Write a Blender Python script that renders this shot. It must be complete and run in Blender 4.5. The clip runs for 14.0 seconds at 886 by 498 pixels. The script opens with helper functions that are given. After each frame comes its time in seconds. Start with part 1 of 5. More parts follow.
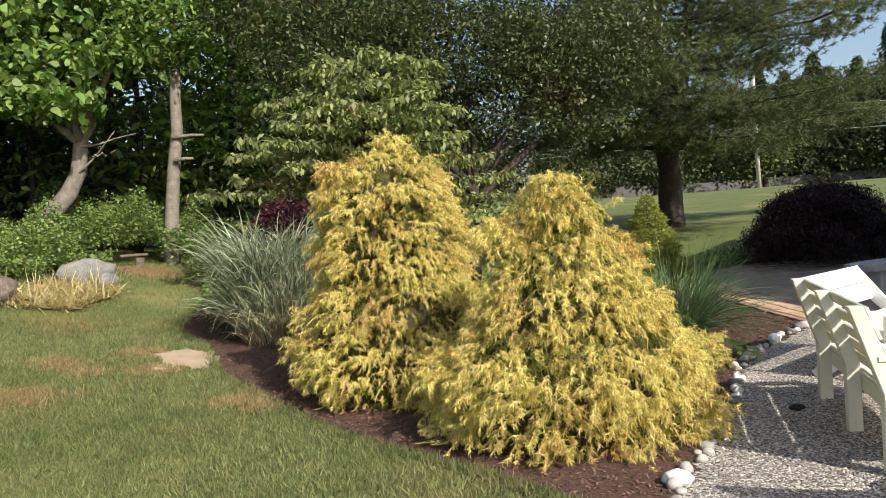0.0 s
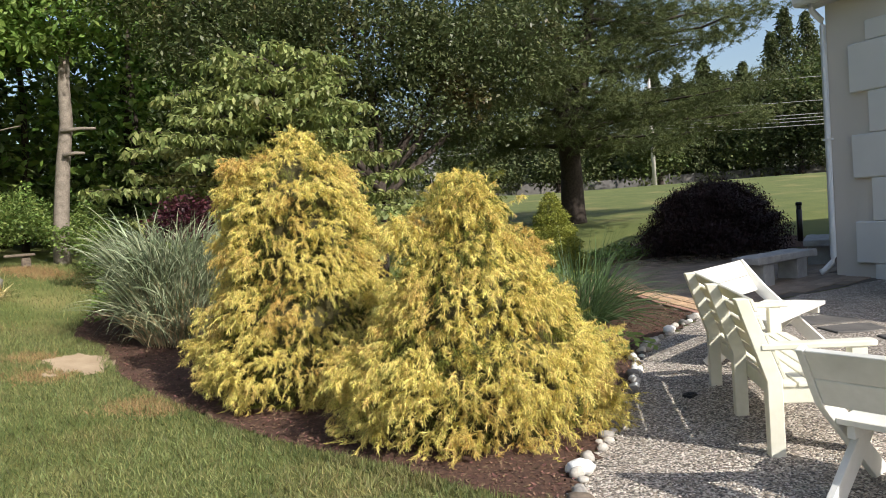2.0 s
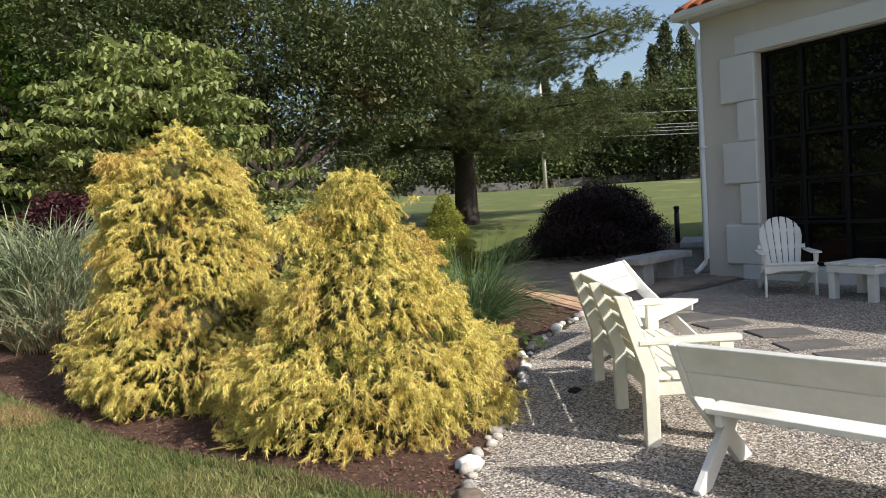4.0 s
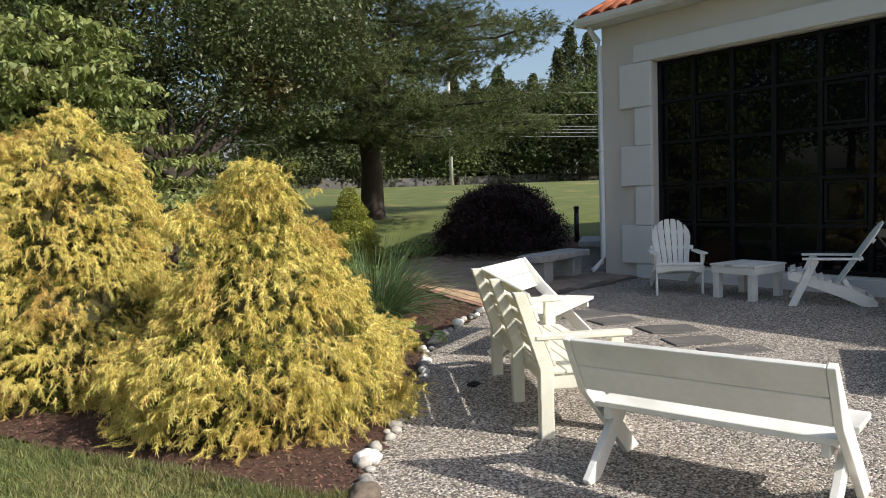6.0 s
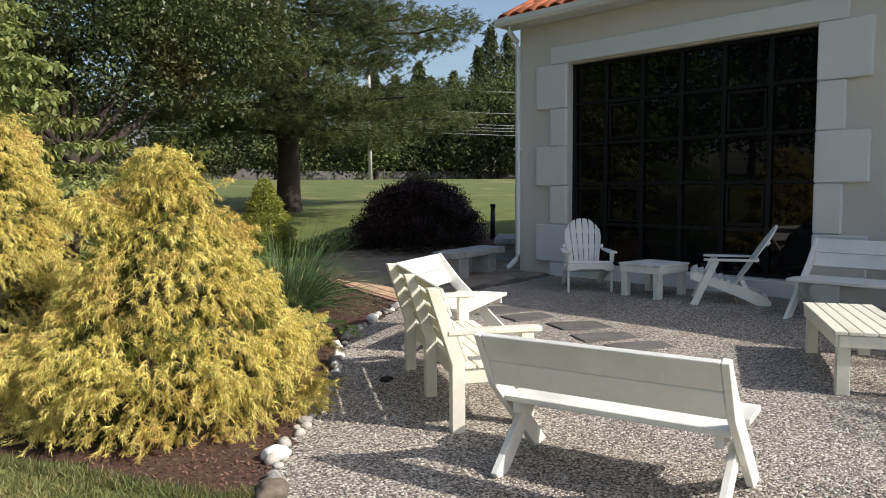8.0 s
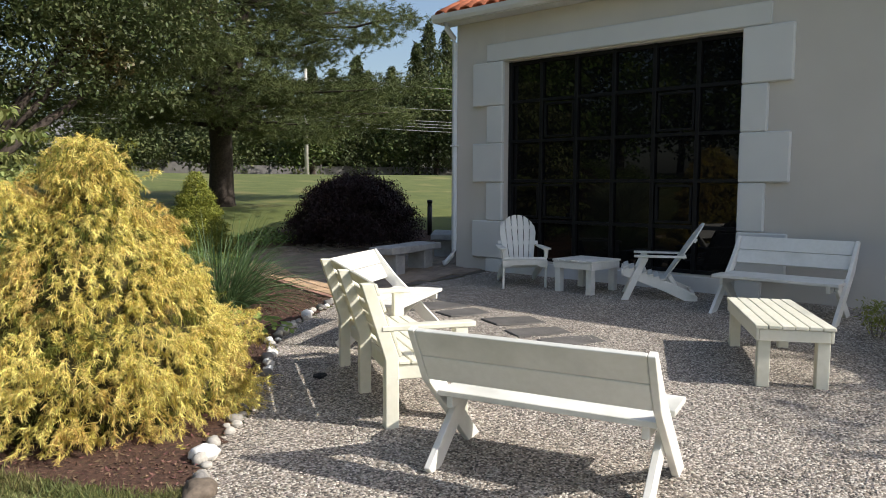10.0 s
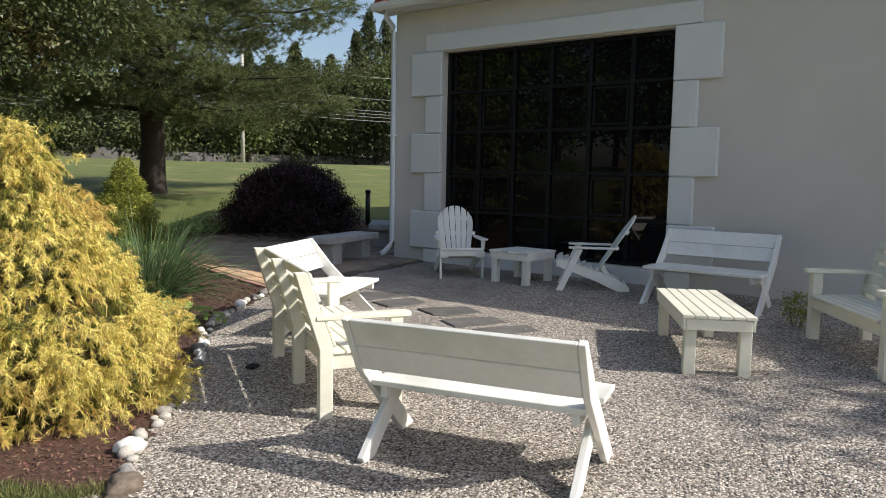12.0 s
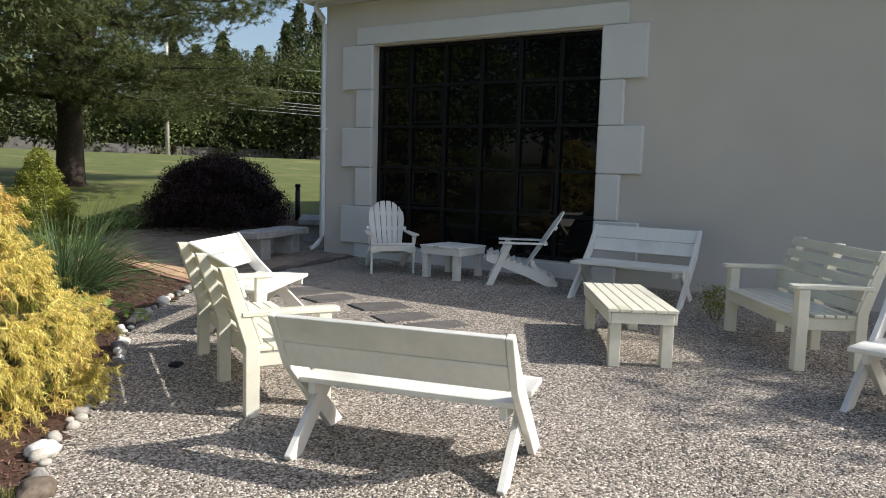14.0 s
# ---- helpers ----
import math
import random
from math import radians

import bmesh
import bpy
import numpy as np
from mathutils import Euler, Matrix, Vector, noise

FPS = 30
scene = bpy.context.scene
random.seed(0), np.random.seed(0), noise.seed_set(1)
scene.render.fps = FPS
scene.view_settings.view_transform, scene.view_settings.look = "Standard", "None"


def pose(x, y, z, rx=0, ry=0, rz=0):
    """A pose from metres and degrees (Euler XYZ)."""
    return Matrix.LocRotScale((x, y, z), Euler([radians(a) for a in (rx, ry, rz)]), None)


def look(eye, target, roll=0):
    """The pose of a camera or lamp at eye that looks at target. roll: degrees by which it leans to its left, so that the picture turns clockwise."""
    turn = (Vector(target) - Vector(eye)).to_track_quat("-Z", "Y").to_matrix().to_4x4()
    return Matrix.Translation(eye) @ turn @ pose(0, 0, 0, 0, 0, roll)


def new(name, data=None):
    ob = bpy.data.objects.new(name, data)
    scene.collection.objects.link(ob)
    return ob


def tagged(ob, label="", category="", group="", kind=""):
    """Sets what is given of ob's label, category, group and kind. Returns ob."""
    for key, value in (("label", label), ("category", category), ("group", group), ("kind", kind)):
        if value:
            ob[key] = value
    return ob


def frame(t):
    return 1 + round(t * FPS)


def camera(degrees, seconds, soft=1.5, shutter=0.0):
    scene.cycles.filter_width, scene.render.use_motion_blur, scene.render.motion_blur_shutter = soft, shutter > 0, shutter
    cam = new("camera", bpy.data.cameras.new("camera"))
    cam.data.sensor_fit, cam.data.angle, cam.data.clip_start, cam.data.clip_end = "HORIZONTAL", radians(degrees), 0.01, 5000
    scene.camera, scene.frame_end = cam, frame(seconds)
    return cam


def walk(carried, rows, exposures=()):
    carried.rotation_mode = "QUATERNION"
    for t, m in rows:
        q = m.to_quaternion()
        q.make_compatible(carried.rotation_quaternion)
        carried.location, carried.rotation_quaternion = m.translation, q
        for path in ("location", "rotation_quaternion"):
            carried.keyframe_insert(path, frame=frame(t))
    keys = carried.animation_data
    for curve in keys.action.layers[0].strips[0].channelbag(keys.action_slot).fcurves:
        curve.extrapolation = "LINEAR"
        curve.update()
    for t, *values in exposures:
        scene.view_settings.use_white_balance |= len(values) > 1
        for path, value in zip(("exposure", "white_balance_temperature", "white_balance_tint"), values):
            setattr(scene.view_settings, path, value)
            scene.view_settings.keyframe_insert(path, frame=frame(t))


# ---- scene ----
cam = camera(61.8, 14.0, soft=0.95)
PATH = [
    (0, (-0.666, -3.495, 1.552), (-0.173, -1.558, 1.477), -4.2),
    (0.5, (-0.683, -3.488, 1.567), (-0.152, -1.562, 1.479), -4.2),
    (1, (-0.67, -3.482, 1.555), (-0.086, -1.572, 1.463), -4.4),
    (1.5, (-0.668, -3.493, 1.556), (-0.016, -1.605, 1.458), -4.4),
    (2, (-0.663, -3.501, 1.559), (0.065, -1.641, 1.457), -4.3),
    (2.5, (-0.65, -3.517, 1.556), (0.15, -1.687, 1.454), -4.4),
    (3, (-0.649, -3.522, 1.554), (0.218, -1.723, 1.448), -4.3),
    (5.5, (-0.644, -3.538, 1.552), (0.494, -1.899, 1.412), -2.4),
    (6, (-0.636, -3.544, 1.547), (0.557, -1.945, 1.402), -2.0),
    (6.5, (-0.625, -3.545, 1.544), (0.619, -1.986, 1.394), -1.5),
    (7, (-0.622, -3.549, 1.543), (0.667, -2.028, 1.389), -1.0),
    (7.5, (-0.617, -3.55, 1.541), (0.71, -2.063, 1.383), -0.6),
    (8, (-0.617, -3.554, 1.543), (0.745, -2.098, 1.381), -0.4),
    (10.5, (-0.592, -3.566, 1.534), (0.914, -2.262, 1.359), 0.4),
    (11, (-0.592, -3.573, 1.535), (0.94, -2.301, 1.356), 0.6),
    (11.5, (-0.587, -3.573, 1.531), (0.971, -2.332, 1.345), 0.9),
    (12, (-0.575, -3.574, 1.527), (1.008, -2.367, 1.332), 1.1),
    (12.5, (-0.565, -3.571, 1.525), (1.047, -2.405, 1.322), 1.3),
    (13, (-0.559, -3.572, 1.527), (1.084, -2.449, 1.319), 1.5),
    (13.5, (-0.557, -3.574, 1.526), (1.112, -2.491, 1.319), 1.7),
    (14, (-0.555, -3.579, 1.523), (1.131, -2.524, 1.32), 1.7),
]
EXPOSURES = [(0, 0.46), (3, 0.4), (6.5, 0.28), (8, 0.3), (10.5, 0.34), (14, 0.34)]
walk(cam, [(t, look(eye, target, roll)) for t, eye, target, roll in PATH], exposures=EXPOSURES)

# ---- light ----
SUN_AZ, SUN_EL = -66.5, 38.0          # degrees from +x, and above the horizon
world = bpy.data.worlds.new("sky")
scene.world = world
world.use_nodes = True
wn = world.node_tree.nodes
sky = wn.new("ShaderNodeTexSky")
sky.sky_type = "NISHITA"
sky.sun_disc = False
sky.sun_elevation = radians(SUN_EL)
sky.sun_rotation = radians(90.0 - SUN_AZ)
sky.air_density, sky.dust_density = 1.0, 2.5
wn["Background"].inputs["Strength"].default_value = 0.13
world.node_tree.links.new(sky.outputs["Color"], wn["Background"].inputs["Color"])
sun_dir = Vector((math.cos(radians(SUN_AZ)) * math.cos(radians(SUN_EL)), math.sin(radians(SUN_AZ)) * math.cos(radians(SUN_EL)), math.sin(radians(SUN_EL))))
lamp = bpy.data.lights.new("sun", "SUN")
lamp.energy, lamp.angle, lamp.color = 4.3, radians(0.53), (1.0, 0.945, 0.86)
sun = new("sun", lamp)
sun.matrix_world = look(sun_dir * 50, (0, 0, 0))


# ---- materials ----
def mat(name, c1, c2, scale=4.0, fine=40.0, rough=0.7, bump=0.2, metal=0.0, vary=0.15, by="object", translucent=0.0, spec=0.4, c3=None, c3_at=0.62, detail=6.0):
    """A surface of two colours mixed at two scales, with relief, and a little variation from piece to piece."""
    m = bpy.data.materials.new(name)
    m.use_nodes = True
    nt = m.node_tree
    n, link = nt.nodes, nt.links.new
    bsdf = n["Principled BSDF"]
    tc = n.new("ShaderNodeTexCoord")
    info = n.new("ShaderNodeObjectInfo")
    shift = n.new("ShaderNodeVectorMath")
    shift.operation = "ADD"
    link(tc.outputs["Object"], shift.inputs[0])
    far = n.new("ShaderNodeVectorMath")
    far.operation = "SCALE"
    far.inputs[0].default_value = (37.0, 53.0, 71.0)
    link(info.outputs["Random"], far.inputs["Scale"])
    link(far.outputs[0], shift.inputs[1])
    big = n.new("ShaderNodeTexNoise")
    big.inputs["Scale"].default_value, big.inputs["Detail"].default_value = scale, detail
    small = n.new("ShaderNodeTexNoise")
    small.inputs["Scale"].default_value, small.inputs["Detail"].default_value = fine, 4.0
    link(shift.outputs[0], big.inputs["Vector"])
    link(shift.outputs[0], small.inputs["Vector"])
    ramp = n.new("ShaderNodeValToRGB")
    ramp.color_ramp.elements[0].position, ramp.color_ramp.elements[0].color = 0.33, (*c1, 1)
    ramp.color_ramp.elements[1].position, ramp.color_ramp.elements[1].color = 0.67, (*c2, 1)
    both = n.new("ShaderNodeMath")
    both.operation = "MULTIPLY_ADD"
    both.inputs[1].default_value = 0.45
    link(small.outputs["Fac"], both.inputs[0])
    half = n.new("ShaderNodeMath")
    half.operation = "MULTIPLY"
    half.inputs[1].default_value = 0.55
    link(big.outputs["Fac"], half.inputs[0])
    link(half.outputs[0], both.inputs[2])
    link(both.outputs[0], ramp.inputs["Fac"])
    colour = ramp.outputs["Color"]
    if c3:
        patch = n.new("ShaderNodeTexNoise")
        patch.inputs["Scale"].default_value, patch.inputs["Detail"].default_value = scale * 0.45, 5.0
        link(shift.outputs[0], patch.inputs["Vector"])
        edge = n.new("ShaderNodeMapRange")
        edge.inputs["From Min"].default_value, edge.inputs["From Max"].default_value = c3_at - 0.08, c3_at + 0.08
        link(patch.outputs["Fac"], edge.inputs["Value"])
        mix = n.new("ShaderNodeMix")
        mix.data_type = "RGBA"
        link(edge.outputs[0], mix.inputs["Factor"])
        link(colour, mix.inputs["A"])
        mix.inputs["B"].default_value = (*c3, 1)
        colour = mix.outputs["Result"]
    if vary:
        geo = n.new("ShaderNodeNewGeometry")
        span = n.new("ShaderNodeMapRange")
        span.inputs["To Min"].default_value, span.inputs["To Max"].default_value = 1.0 - vary, 1.0 + vary
        link(info.outputs["Random"] if by == "object" else geo.outputs["Random Per Island"], span.inputs["Value"])
        hsv = n.new("ShaderNodeHueSaturation")
        link(span.outputs[0], hsv.inputs["Value"])
        link(colour, hsv.inputs["Color"])
        if by == "island":
            hue = n.new("ShaderNodeMapRange")
            hue.inputs["To Min"].default_value, hue.inputs["To Max"].default_value = 0.5 - vary * 0.07, 0.5 + vary * 0.07
            wn2 = n.new("ShaderNodeTexWhiteNoise")
            wn2.noise_dimensions = "1D"
            link(geo.outputs["Random Per Island"], wn2.inputs["W"])
            link(wn2.outputs["Value"], hue.inputs["Value"])
            link(hue.outputs[0], hsv.inputs["Hue"])
        colour = hsv.outputs["Color"]
    link(colour, bsdf.inputs["Base Color"])
    bsdf.inputs["Roughness"].default_value = rough
    bsdf.inputs["Metallic"].default_value = metal
    bsdf.inputs["Specular IOR Level"].default_value = spec
    if bump:
        b = n.new("ShaderNodeBump")
        b.inputs["Strength"].default_value, b.inputs["Distance"].default_value = bump, 0.01
        link(both.outputs[0], b.inputs["Height"])
        link(b.outputs[0], bsdf.inputs["Normal"])
    if translucent:
        thin = n.new("ShaderNodeBsdfTranslucent")
        link(colour, thin.inputs["Color"])
        mixer = n.new("ShaderNodeMixShader")
        mixer.inputs["Fac"].default_value = translucent
        link(bsdf.outputs[0], mixer.inputs[1])
        link(thin.outputs[0], mixer.inputs[2])
        link(mixer.outputs[0], n["Material Output"].inputs["Surface"])
    return m


def pebbles(name, size, colours, depth):
    """Loose small stones of a few colours: cells with rounded relief."""
    m = bpy.data.materials.new(name)
    m.use_nodes = True
    nt = m.node_tree
    n, link = nt.nodes, nt.links.new
    bsdf = n["Principled BSDF"]
    tc = n.new("ShaderNodeTexCoord")
    warp = n.new("ShaderNodeTexNoise")
    warp.inputs["Scale"].default_value = 30.0
    link(tc.outputs["Object"], warp.inputs["Vector"])
    add = n.new("ShaderNodeVectorMath")
    add.operation = "MULTIPLY_ADD"
    add.inputs[1].default_value = (0.006, 0.006, 0.006)
    link(warp.outputs["Color"], add.inputs[0])
    link(tc.outputs["Object"], add.inputs[2])
    cell = n.new("ShaderNodeTexVoronoi")
    cell.inputs["Scale"].default_value = 1.0 / size
    link(add.outputs[0], cell.inputs["Vector"])
    sep = n.new("ShaderNodeSeparateColor")
    link(cell.outputs["Color"], sep.inputs[0])
    ramp = n.new("ShaderNodeValToRGB")
    ramp.color_ramp.interpolation = "CONSTANT"
    e = ramp.color_ramp.elements
    e[0].color = (*colours[0], 1)
    e[1].position, e[1].color = 1.0 / len(colours), (*colours[1], 1)
    for k in range(2, len(colours)):
        e.new(k / len(colours)).color = (*colours[k], 1)
    link(sep.outputs[0], ramp.inputs["Fac"])
    broad = n.new("ShaderNodeTexNoise")
    broad.inputs["Scale"].default_value, broad.inputs["Detail"].default_value = 1.3, 5.0
    link(tc.outputs["Object"], broad.inputs["Vector"])
    span = n.new("ShaderNodeMapRange")
    span.inputs["From Min"].default_value, span.inputs["From Max"].default_value = 0.3, 0.7
    span.inputs["To Min"].default_value, span.inputs["To Max"].default_value = 0.82, 1.15
    link(broad.outputs["Fac"], span.inputs["Value"])
    hsv = n.new("ShaderNodeHueSaturation")
    link(span.outputs[0], hsv.inputs["Value"])
    link(ramp.outputs["Color"], hsv.inputs["Color"])
    link(hsv.outputs["Color"], bsdf.inputs["Base Color"])
    inv = n.new("ShaderNodeMath")
    inv.operation = "SUBTRACT"
    inv.inputs[0].default_value = 1.0
    link(cell.outputs["Distance"], inv.inputs[1])
    b = n.new("ShaderNodeBump")
    b.inputs["Strength"].default_value, b.inputs["Distance"].default_value = 1.0, depth
    link(inv.outputs[0], b.inputs["Height"])
    link(b.outputs[0], bsdf.inputs["Normal"])
    bsdf.inputs["Roughness"].default_value = 0.8
    return m


M_LAWN = mat("lawn", (0.072, 0.096, 0.022), (0.135, 0.155, 0.042), 1.2, 60, 0.9, 0.6, vary=0, c3=(0.21, 0.19, 0.07), c3_at=0.63)
M_BLADE = mat("grass_blade", (0.115, 0.145, 0.045), (0.25, 0.265, 0.105), 0.9, 5, 0.6, 0, vary=0.6, by="island", translucent=0.3, c3=(0.28, 0.22, 0.09), c3_at=0.63)
M_GRAVEL = pebbles("gravel", 0.0125, [(0.3, 0.262, 0.225), (0.16, 0.138, 0.118), (0.5, 0.44, 0.375), (0.22, 0.182, 0.145), (0.075, 0.067, 0.06), (0.7, 0.65, 0.58), (0.37, 0.318, 0.262)], 0.009)
M_PEBBLE = mat("pebble", (0.24, 0.215, 0.185), (0.52, 0.475, 0.42), 30, 200, 0.75, 0.1, vary=0.65, by="island")
M_MULCH = mat("mulch", (0.03, 0.017, 0.012), (0.13, 0.068, 0.046), 25, 160, 0.95, 1.0, vary=0)
M_CHIP = mat("mulch_chip", (0.06, 0.035, 0.024), (0.22, 0.125, 0.088), 12, 80, 0.9, 0.2, vary=0.6, by="island")
M_SOIL = mat("bare_soil", (0.32, 0.24, 0.16), (0.45, 0.35, 0.24), 6, 70, 0.95, 0.5, vary=0)
M_PAVER = mat("paver", (0.2, 0.155, 0.12), (0.3, 0.24, 0.19), 5, 60, 0.85, 0.3, vary=0.2)
M_PAVER_JOINED = mat("paver_far", (0.2, 0.155, 0.12), (0.3, 0.24, 0.19), 5, 60, 0.85, 0.3, vary=0.2, by="island")
M_BORDER = mat("border_brick", (0.42, 0.27, 0.16), (0.55, 0.38, 0.24), 6, 60, 0.85, 0.3, vary=0.15)
M_RED_BORDER = mat("border_brick_red", (0.3, 0.16, 0.12), (0.4, 0.23, 0.17), 6, 60, 0.85, 0.3, vary=0.15)
M_JOINT = mat("paver_joint", (0.1, 0.085, 0.07), (0.15, 0.13, 0.11), 10, 90, 0.95, 0.3, vary=0)
M_SLATE = mat("flagstone", (0.085, 0.08, 0.076), (0.17, 0.16, 0.15), 5, 50, 0.75, 0.4, vary=0.15)
M_STONE = mat("edging_stone", (0.3, 0.28, 0.25), (0.54, 0.51, 0.46), 9, 60, 0.8, 0.4, vary=0.3)
M_STONE_DARK = mat("edging_stone_dark", (0.1, 0.095, 0.09), (0.22, 0.21, 0.2), 9, 60, 0.8, 0.4, vary=0.3)
M_STONE_WHITE = mat("edging_stone_white", (0.7, 0.69, 0.66), (0.86, 0.85, 0.83), 9, 60, 0.7, 0.3, vary=0.05)
M_BOULDER = mat("boulder", (0.1, 0.097, 0.09), (0.24, 0.23, 0.215), 7, 30, 0.9, 0.7, vary=0.1, c3=(0.2, 0.2, 0.17))
M_BOULDER_BROWN = mat("boulder_brown", (0.07, 0.055, 0.042), (0.2, 0.16, 0.125), 14, 30, 0.9, 0.7, vary=0.1)
M_GRANITE = mat("granite", (0.26, 0.26, 0.26), (0.42, 0.42, 0.42), 8, 120, 0.85, 0.5, vary=0.08)
M_PAINT = mat("white_paint", (0.74, 0.73, 0.68), (0.83, 0.82, 0.78), 3, 25, 0.55, 0.08, vary=0.04, c3=(0.58, 0.58, 0.53), c3_at=0.63)
M_CREAM = mat("cream_paint", (0.7, 0.68, 0.56), (0.79, 0.77, 0.66), 3, 25, 0.55, 0.08, vary=0.04, c3=(0.6, 0.6, 0.48), c3_at=0.66)
M_STUCCO = mat("stucco", (0.59, 0.55, 0.5), (0.65, 0.61, 0.56), 1.2, 140, 0.9, 0.25, vary=0, c3=(0.57, 0.54, 0.5))
M_TRIM = mat("stucco_trim", (0.66, 0.66, 0.65), (0.72, 0.72, 0.71), 2, 140, 0.85, 0.2, vary=0.03)
M_GUTTER = mat("gutter_white", (0.72, 0.73, 0.73), (0.78, 0.79, 0.79), 3, 30, 0.4, 0.03, vary=0)
M_TILE = mat("roof_tile", (0.42, 0.12, 0.06), (0.58, 0.2, 0.1), 5, 40, 0.8, 0.3, vary=0.2)
M_BLACK = mat("black_metal", (0.012, 0.012, 0.013), (0.022, 0.022, 0.024), 6, 60, 0.4, 0.05, vary=0)
M_BARK = mat("bark_grey", (0.13, 0.11, 0.09), (0.29, 0.25, 0.21), 9, 40, 0.95, 1.0, vary=0.05)
M_BARK_DARK = mat("bark_dark", (0.022, 0.017, 0.014), (0.075, 0.058, 0.048), 14, 40, 0.95, 1.0, vary=0.05)
M_GOLD = mat("golden_thread", (0.52, 0.42, 0.085), (0.88, 0.77, 0.27), 5, 14, 0.6, 0, vary=0.42, by="island", translucent=0.2, c3=(0.6, 0.43, 0.13), c3_at=0.58)
# Older inner threads are greener; their colour is also darkened to deepen the gaps.
M_GOLD_GREEN = mat("darkened_green_thread", (0.07, 0.09, 0.014), (0.22, 0.22, 0.032), 2.5, 12, 0.6, 0, vary=0.3, by="island", translucent=0.3)
M_CORE = mat("dark_core", (0.03, 0.028, 0.01), (0.07, 0.06, 0.02), 6, 40, 0.95, 1.0, vary=0)
M_SILVER = mat("silver_blade", (0.14, 0.18, 0.085), (0.42, 0.46, 0.31), 4, 12, 0.5, 0, vary=0.5, by="island", translucent=0.25)
M_HAY = mat("cut_grass_blade", (0.55, 0.45, 0.2), (0.78, 0.7, 0.42), 3, 12, 0.7, 0, vary=0.3, by="island", translucent=0.2)
M_RUST = mat("scorched_blade", (0.29, 0.18, 0.08), (0.42, 0.3, 0.15), 3, 12, 0.7, 0, vary=0.4, by="island", translucent=0.2)
M_STRAW = mat("straw_blade", (0.42, 0.32, 0.18), (0.58, 0.47, 0.3), 3, 12, 0.7, 0, vary=0.25, by="island", translucent=0.2)
M_RUSH = mat("rush_blade", (0.06, 0.11, 0.045), (0.13, 0.2, 0.08), 3, 12, 0.45, 0, vary=0.3, by="island", translucent=0.25)
M_CONIF = mat("yellow_green_scale", (0.17, 0.2, 0.03), (0.36, 0.37, 0.07), 3, 12, 0.6, 0, vary=0.3, by="island", translucent=0.25)
M_MAPLE = mat("dark_red_leaf", (0.018, 0.008, 0.009), (0.042, 0.017, 0.017), 3, 12, 0.55, 0, vary=0.35, by="island", translucent=0.15)
M_PURPLE = mat("purple_leaf", (0.045, 0.013, 0.02), (0.1, 0.026, 0.038), 3, 12, 0.55, 0, vary=0.35, by="island", translucent=0.25)
M_LEAF = mat("green_leaf", (0.09, 0.165, 0.03), (0.19, 0.28, 0.065), 1.5, 6, 0.5, 0, vary=0.35, by="island", translucent=0.35)
M_LEAF_LIGHT = mat("light_green_leaf", (0.14, 0.24, 0.05), (0.27, 0.38, 0.1), 1.5, 6, 0.45, 0, vary=0.3, by="island", translucent=0.4)
M_LEAF_DOG = mat("dogwood_leaf", (0.16, 0.205, 0.06), (0.32, 0.36, 0.13), 1.2, 6, 0.5, 0, vary=0.3, by="island", translucent=0.35, c3=(0.22, 0.17, 0.07), c3_at=0.63)
M_LEAF_CHERRY = mat("cherry_leaf", (0.052, 0.077, 0.028), (0.135, 0.158, 0.062), 1.2, 6, 0.45, 0, vary=0.35, by="island", translucent=0.3, c3=(0.14, 0.09, 0.035), c3_at=0.66)
M_LEAF_DARK = mat("wood_leaf", (0.075, 0.12, 0.04), (0.19, 0.25, 0.095), 0.7, 4, 0.6, 0, vary=0.4, by="island", translucent=0.3)
M_NEEDLE = mat("pine_needle", (0.05, 0.072, 0.022), (0.14, 0.165, 0.055), 1.0, 5, 0.6, 0, vary=0.35, by="island", translucent=0.2)
M_SPRUCE = mat("spruce_needle", (0.048, 0.066, 0.024), (0.11, 0.13, 0.046), 0.6, 4, 0.7, 0, vary=0.4, by="island", translucent=0.15)
M_LEAF_FAR = mat("far_leaf", (0.045, 0.07, 0.018), (0.11, 0.14, 0.035), 0.7, 4, 0.6, 0, vary=0.4, by="island", translucent=0.2)
M_GROUNDCOVER = mat("groundcover_leaf", (0.12, 0.19, 0.045), (0.26, 0.34, 0.1), 1.5, 6, 0.55, 0, vary=0.35, by="island", translucent=0.35)
M_FENCE = mat("grey_fence", (0.15, 0.145, 0.14), (0.24, 0.23, 0.22), 3, 20, 0.9, 0.2, vary=0.05)
M_SIDING = mat("white_siding", (0.72, 0.72, 0.7), (0.8, 0.8, 0.78), 2, 20, 0.7, 0.1, vary=0)
M_ROOF_FAR = mat("grey_shingle", (0.14, 0.14, 0.15), (0.22, 0.22, 0.23), 3, 20, 0.9, 0.3, vary=0)
M_ASPHALT = mat("asphalt", (0.045, 0.045, 0.047), (0.065, 0.065, 0.066), 2, 60, 0.9, 0.3, vary=0)
M_POLE = mat("pole_wood", (0.4, 0.38, 0.35), (0.55, 0.53, 0.5), 4, 30, 0.9, 0.3, vary=0)
M_WIRE = mat("wire", (0.3, 0.3, 0.31), (0.36, 0.36, 0.37), 4, 30, 0.6, 0, vary=0)
M_CHANNEL = mat("window_frame_black", (0.006, 0.006, 0.007), (0.011, 0.011, 0.012), 6, 60, 0.5, 0.03, vary=0, spec=0.2)
# Near-black colour puts the unlit room's darkness into its ceiling and floor.
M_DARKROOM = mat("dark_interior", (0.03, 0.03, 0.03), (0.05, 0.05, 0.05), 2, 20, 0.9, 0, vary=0)
